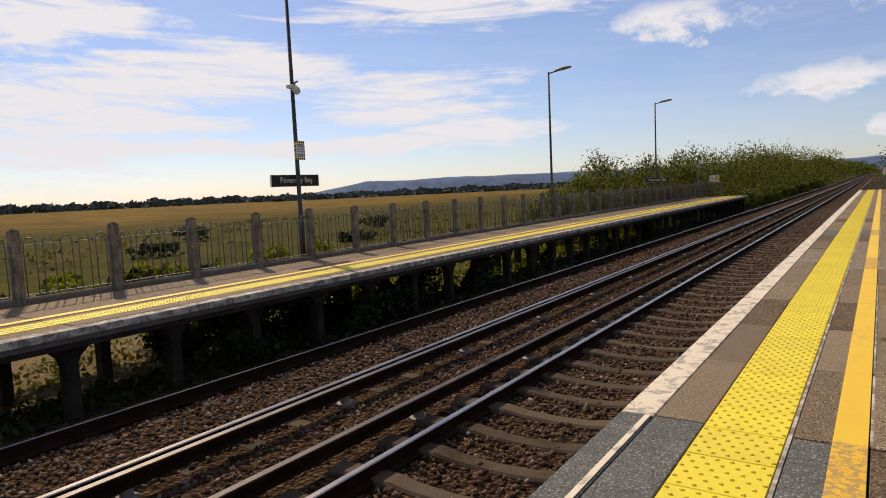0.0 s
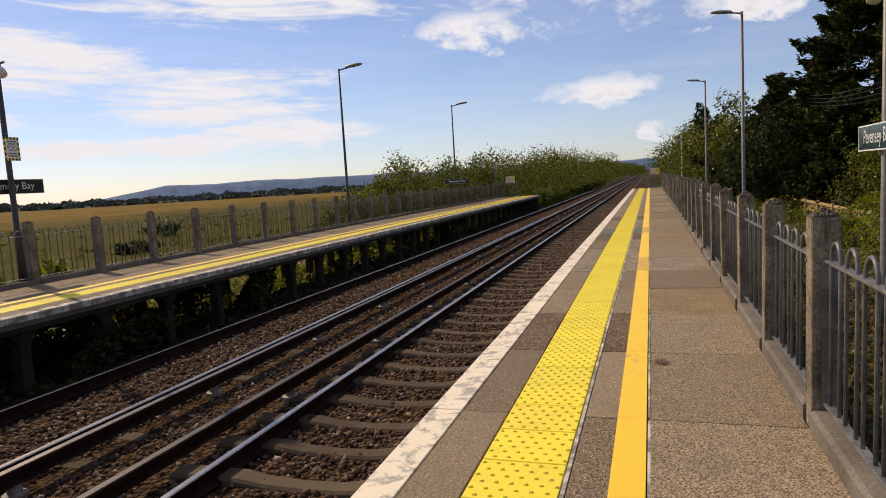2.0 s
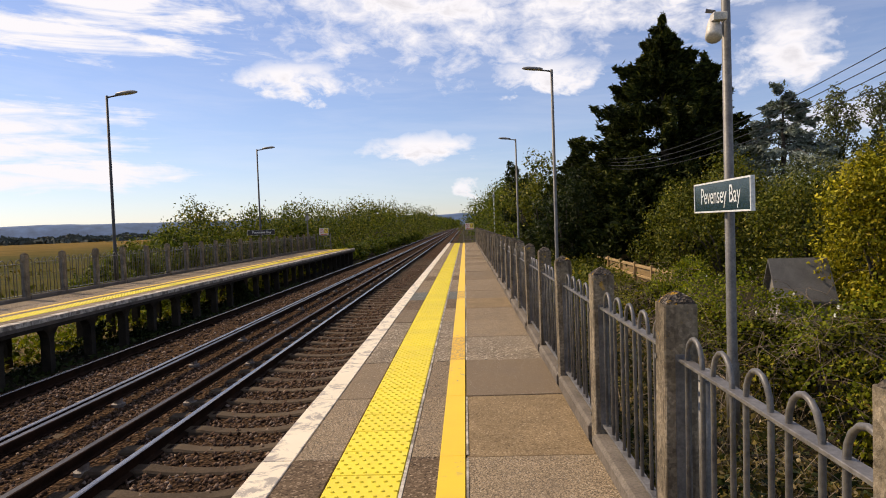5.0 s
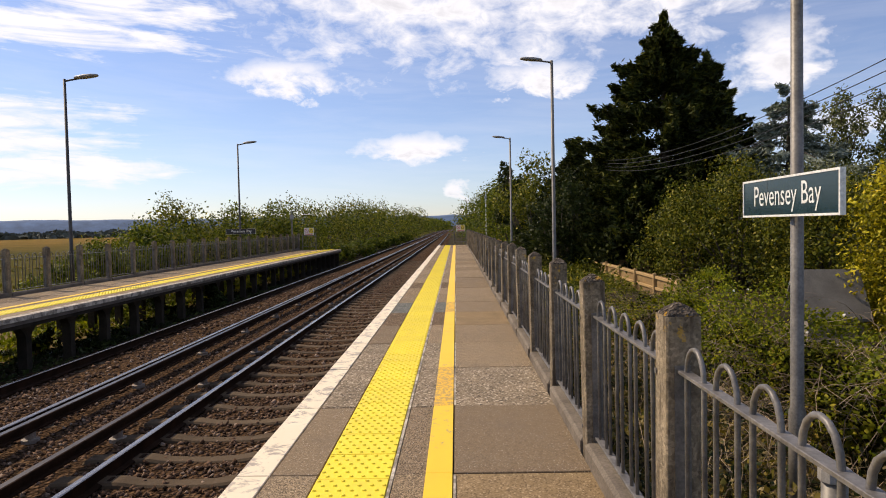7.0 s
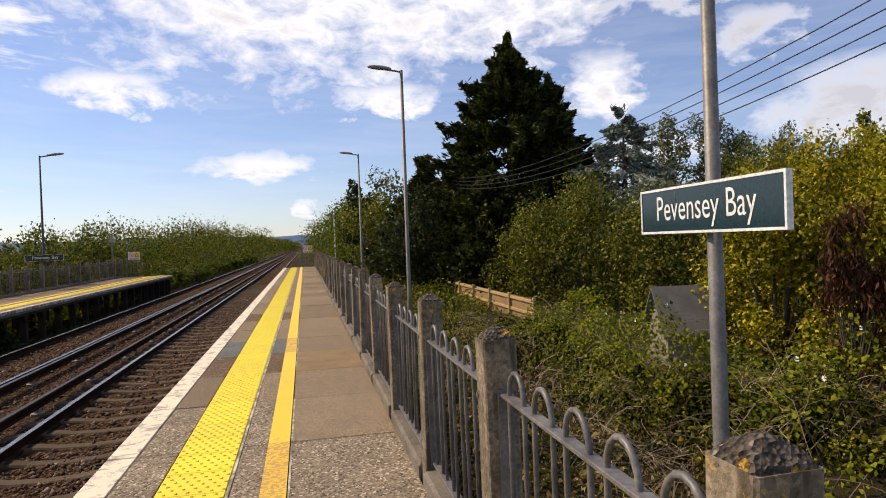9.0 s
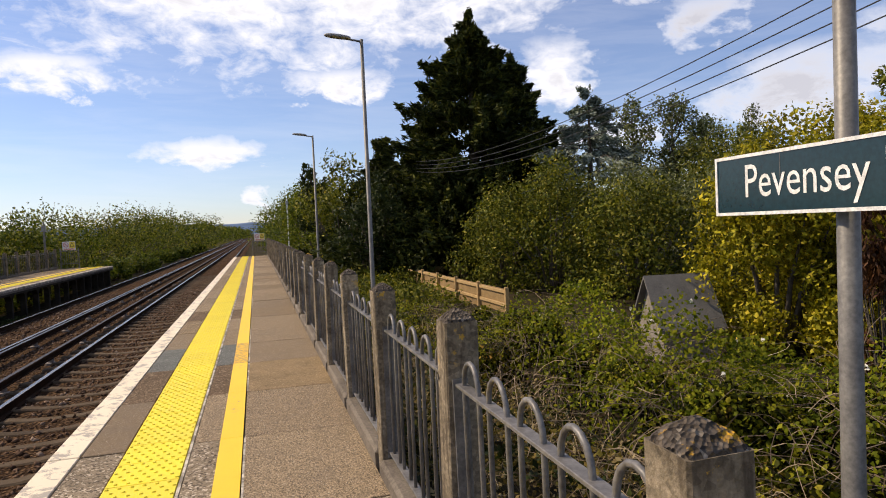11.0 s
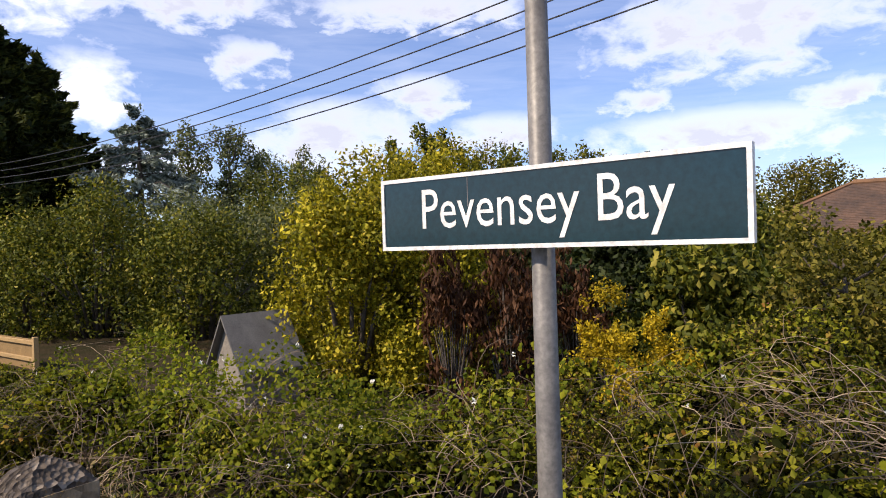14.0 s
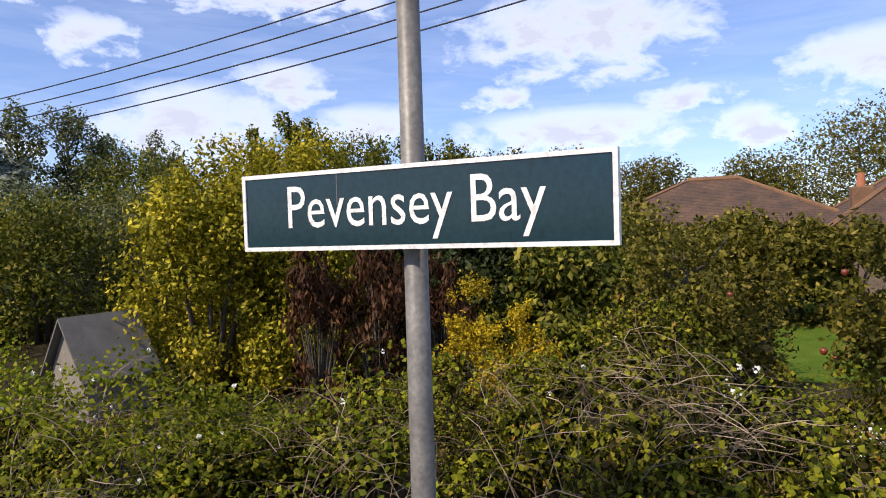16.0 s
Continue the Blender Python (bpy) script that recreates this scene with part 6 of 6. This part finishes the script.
for k in range(900):
    x, y = RNG.uniform(1.0, 3.9), RNG.uniform(2, 22)
    g = float(ground_height(x, y))
    a, L = RNG.random() * 6.283, RNG.uniform(0.3, 0.9)
    tube(bm, [(x + math.cos(a) * L * s, y + math.sin(a) * L * s, g + 0.5 * RNG.uniform(0.5, 1.3) * s * (1.9 - s)) for s in (0, 0.35, 0.7, 1.0)], [0.004, 0.0035, 0.003, 0.0015], 3, cap=False)
tagged(part("dry_stems", bm, M["twig"]), "tangle of dry pale stems behind the railings", "plants", kind="stuff")


# ---- timber fence, shed, houses ----
def timber_fence():
    t = thing("timber_fence", (6.82, 24.69, -1.6), "new pale timber garden fence with rails and posts", "fence")
    n, bay = 5, 2.4
    for k in range(n + 1):
        bm = bmesh.new()
        box(bm, -0.11, -0.01, bay * k - 0.05, bay * k + 0.05, 0, 1.24, top_in=0.01)
        part("post", bm, M["fence_wood"], t)
    for z in (0.25, 0.72, 1.10):
        for k in range(n):
            bm = bmesh.new()
            box(bm, -0.065, -0.012, bay * k + 0.051, bay * (k + 1) - 0.051, z - 0.045, z + 0.045, top_in=0.008)
            part("rail", bm, M["fence_wood"], t)
    me = slab_mesh("board", 0.018, 0.118, 1.15, 0.002)
    for k in range(int(n * bay / 0.12)):
        o = link_mesh("board", me, M["fence_board"], t)
        o.location = (0.0, 0.06 + 0.12 * k, 1.17)
    for k in range(28):
        o = link_mesh("board", me, M["fence_board"], t)
        o.location = (0.1 + 0.12 * k, n * bay + 0.06, 1.17)
        o.rotation_euler = (0, 0, radians(90))


timber_fence()


def shed(at):
    t = thing("garden_shed", at, "small grey timber shed with a steep grey felt roof", "shed")
    w, d, h, r = 0.52, 0.50, 0.72, 0.84
    bm = bmesh.new()
    box(bm, -w, w, -d, d, 0, h)
    v = [bm.verts.new(p) for p in ((-w, -d, h), (w, -d, h), (0, -d, h + r), (-w, d, h), (w, d, h), (0, d, h + r))]
    bm.faces.new((v[0], v[1], v[2]))
    bm.faces.new((v[4], v[3], v[5]))
    part("wall", bm, M["shed_wood"], t)
    for s in (-1, 1):
        bm = bmesh.new()
        e = [(0, h + r), (s * (w + 0.12), h - 0.08), (s * (w + 0.12), h - 0.03), (0, h + r + 0.05)]
        a = [bm.verts.new((x, -d - 0.12, z)) for x, z in e]
        b = [bm.verts.new((x, d + 0.12, z)) for x, z in e]
        bm.faces.new(a), bm.faces.new(b[::-1])
        for j in range(4):
            bm.faces.new((a[j], b[j], b[(j + 1) % 4], a[(j + 1) % 4]))
        bmesh.ops.recalc_face_normals(bm, faces=bm.faces)
        part("roof", bm, M["felt"], t, "grey felt roof slope")
    bm = bmesh.new()
    box(bm, -0.3, 0.3, -d - 0.03, -d - 0.002, 0.02, 0.70)
    part("door", bm, M["shed_wood"], t)
    t.rotation_euler = (0, 0, radians(80))
    return t


shed((7.42, 17.87, -1.22))


def bungalow(at, w, d, h, roof, turn, label, chimney=None):
    t = thing("bungalow", at, label, "house", "houses")
    t.rotation_euler = (0, 0, radians(turn))
    bm = bmesh.new()
    box(bm, -w, w, -d, d, 0, h)
    part("wall", bm, M["brickwork"], t)
    # hipped roof of overlapping tile courses
    bm = bmesh.new()
    ridge_l = max(0.6, w - d)
    courses = 36
    prev = None
    for k in range(courses + 1):
        for lift in ((0.0, 0.014) if 0 < k < courses else (0.0,)):
            f = k / courses
            x, y, z = (w + 0.35) + (ridge_l - w - 0.35) * f, (d + 0.35) * (1 - f) + 0.02, h - 0.1 + roof * f + lift
            ring = [bm.verts.new(p) for p in ((-x, -y, z), (x, -y, z), (x, y, z), (-x, y, z))]
            if prev:
                for j in range(4):
                    bm.faces.new((prev[j], prev[(j + 1) % 4], ring[(j + 1) % 4], ring[j]))
            prev = ring
    bm.faces.new(prev)
    part("roof", bm, M["roof_tile"], t, "hipped roof of brown tiles")
    bm = bmesh.new()
    tube(bm, [(-ridge_l, 0, h + roof - 0.08), (ridge_l, 0, h + roof - 0.08)], 0.13, 8)
    for sx in (-1, 1):
        for sy in (-1, 1):
            tube(bm, [(sx * ridge_l, 0, h + roof - 0.08), (sx * (w + 0.35), sy * (d + 0.35), h - 0.08)], 0.09, 6)
    part("ridge", bm, M["ridge_tile"], t, "orange ridge tiles")
    for k in (-0.5, 0.5):
        win = None
        bm = bmesh.new()
        box(bm, -w - 0.03, -w - 0.004, d * k - 0.7, d * k + 0.7, h * 0.4, h * 0.85)
        win = part("window", bm, M["sign_white"], t)
        bm = bmesh.new()
        box(bm, -w - 0.04, -w - 0.032, d * k - 0.62, d * k + 0.62, h * 0.43, h * 0.82)
        part("pane", bm, M["glass"], win)
    if chimney:
        bm = bmesh.new()
        box(bm, chimney[0] - 0.3, chimney[0] + 0.3, chimney[1] - 0.3, chimney[1] + 0.3, h, h + chimney[2], top_in=0.04)
        c = part("chimney", bm, M["ridge_tile"], t)
        bm = bmesh.new()
        tube(bm, [(chimney[0], chimney[1], h + chimney[2]), (chimney[0], chimney[1], h + chimney[2] + 0.45)], [0.14, 0.12], 10)
        part("chimney_pot", bm, M["terracotta"], c)
    return t


bungalow((30.42, 9.39, -1.2), 5.2, 4.2, 2.3, 2.27, 90, "bungalow with a hipped brown tiled roof")
bungalow((26.92, 1.09, -1.2), 5.0, 3.6, 2.2, 2.7, 90, "neighbouring bungalow with brown roof and chimney pot", (3.75, 1.6, 1.5))


# ---- overhead cables ----
for k in range(4):
    t = thing("overhead_cable", (8.12, -0.51, 0), "thin black overhead cable sagging across the gardens", "cable", "overhead cables")
    bm = bmesh.new()
    low, z = 27.0 - 0.3 * k, 4.065 - 0.205 * k
    tube(bm, [(0, y, z + 0.004 * (y - low) ** 2) for y in np.linspace(40.5, -8.0, 30)], 0.011, 5)
    part("cable", bm, M["wire"], t)
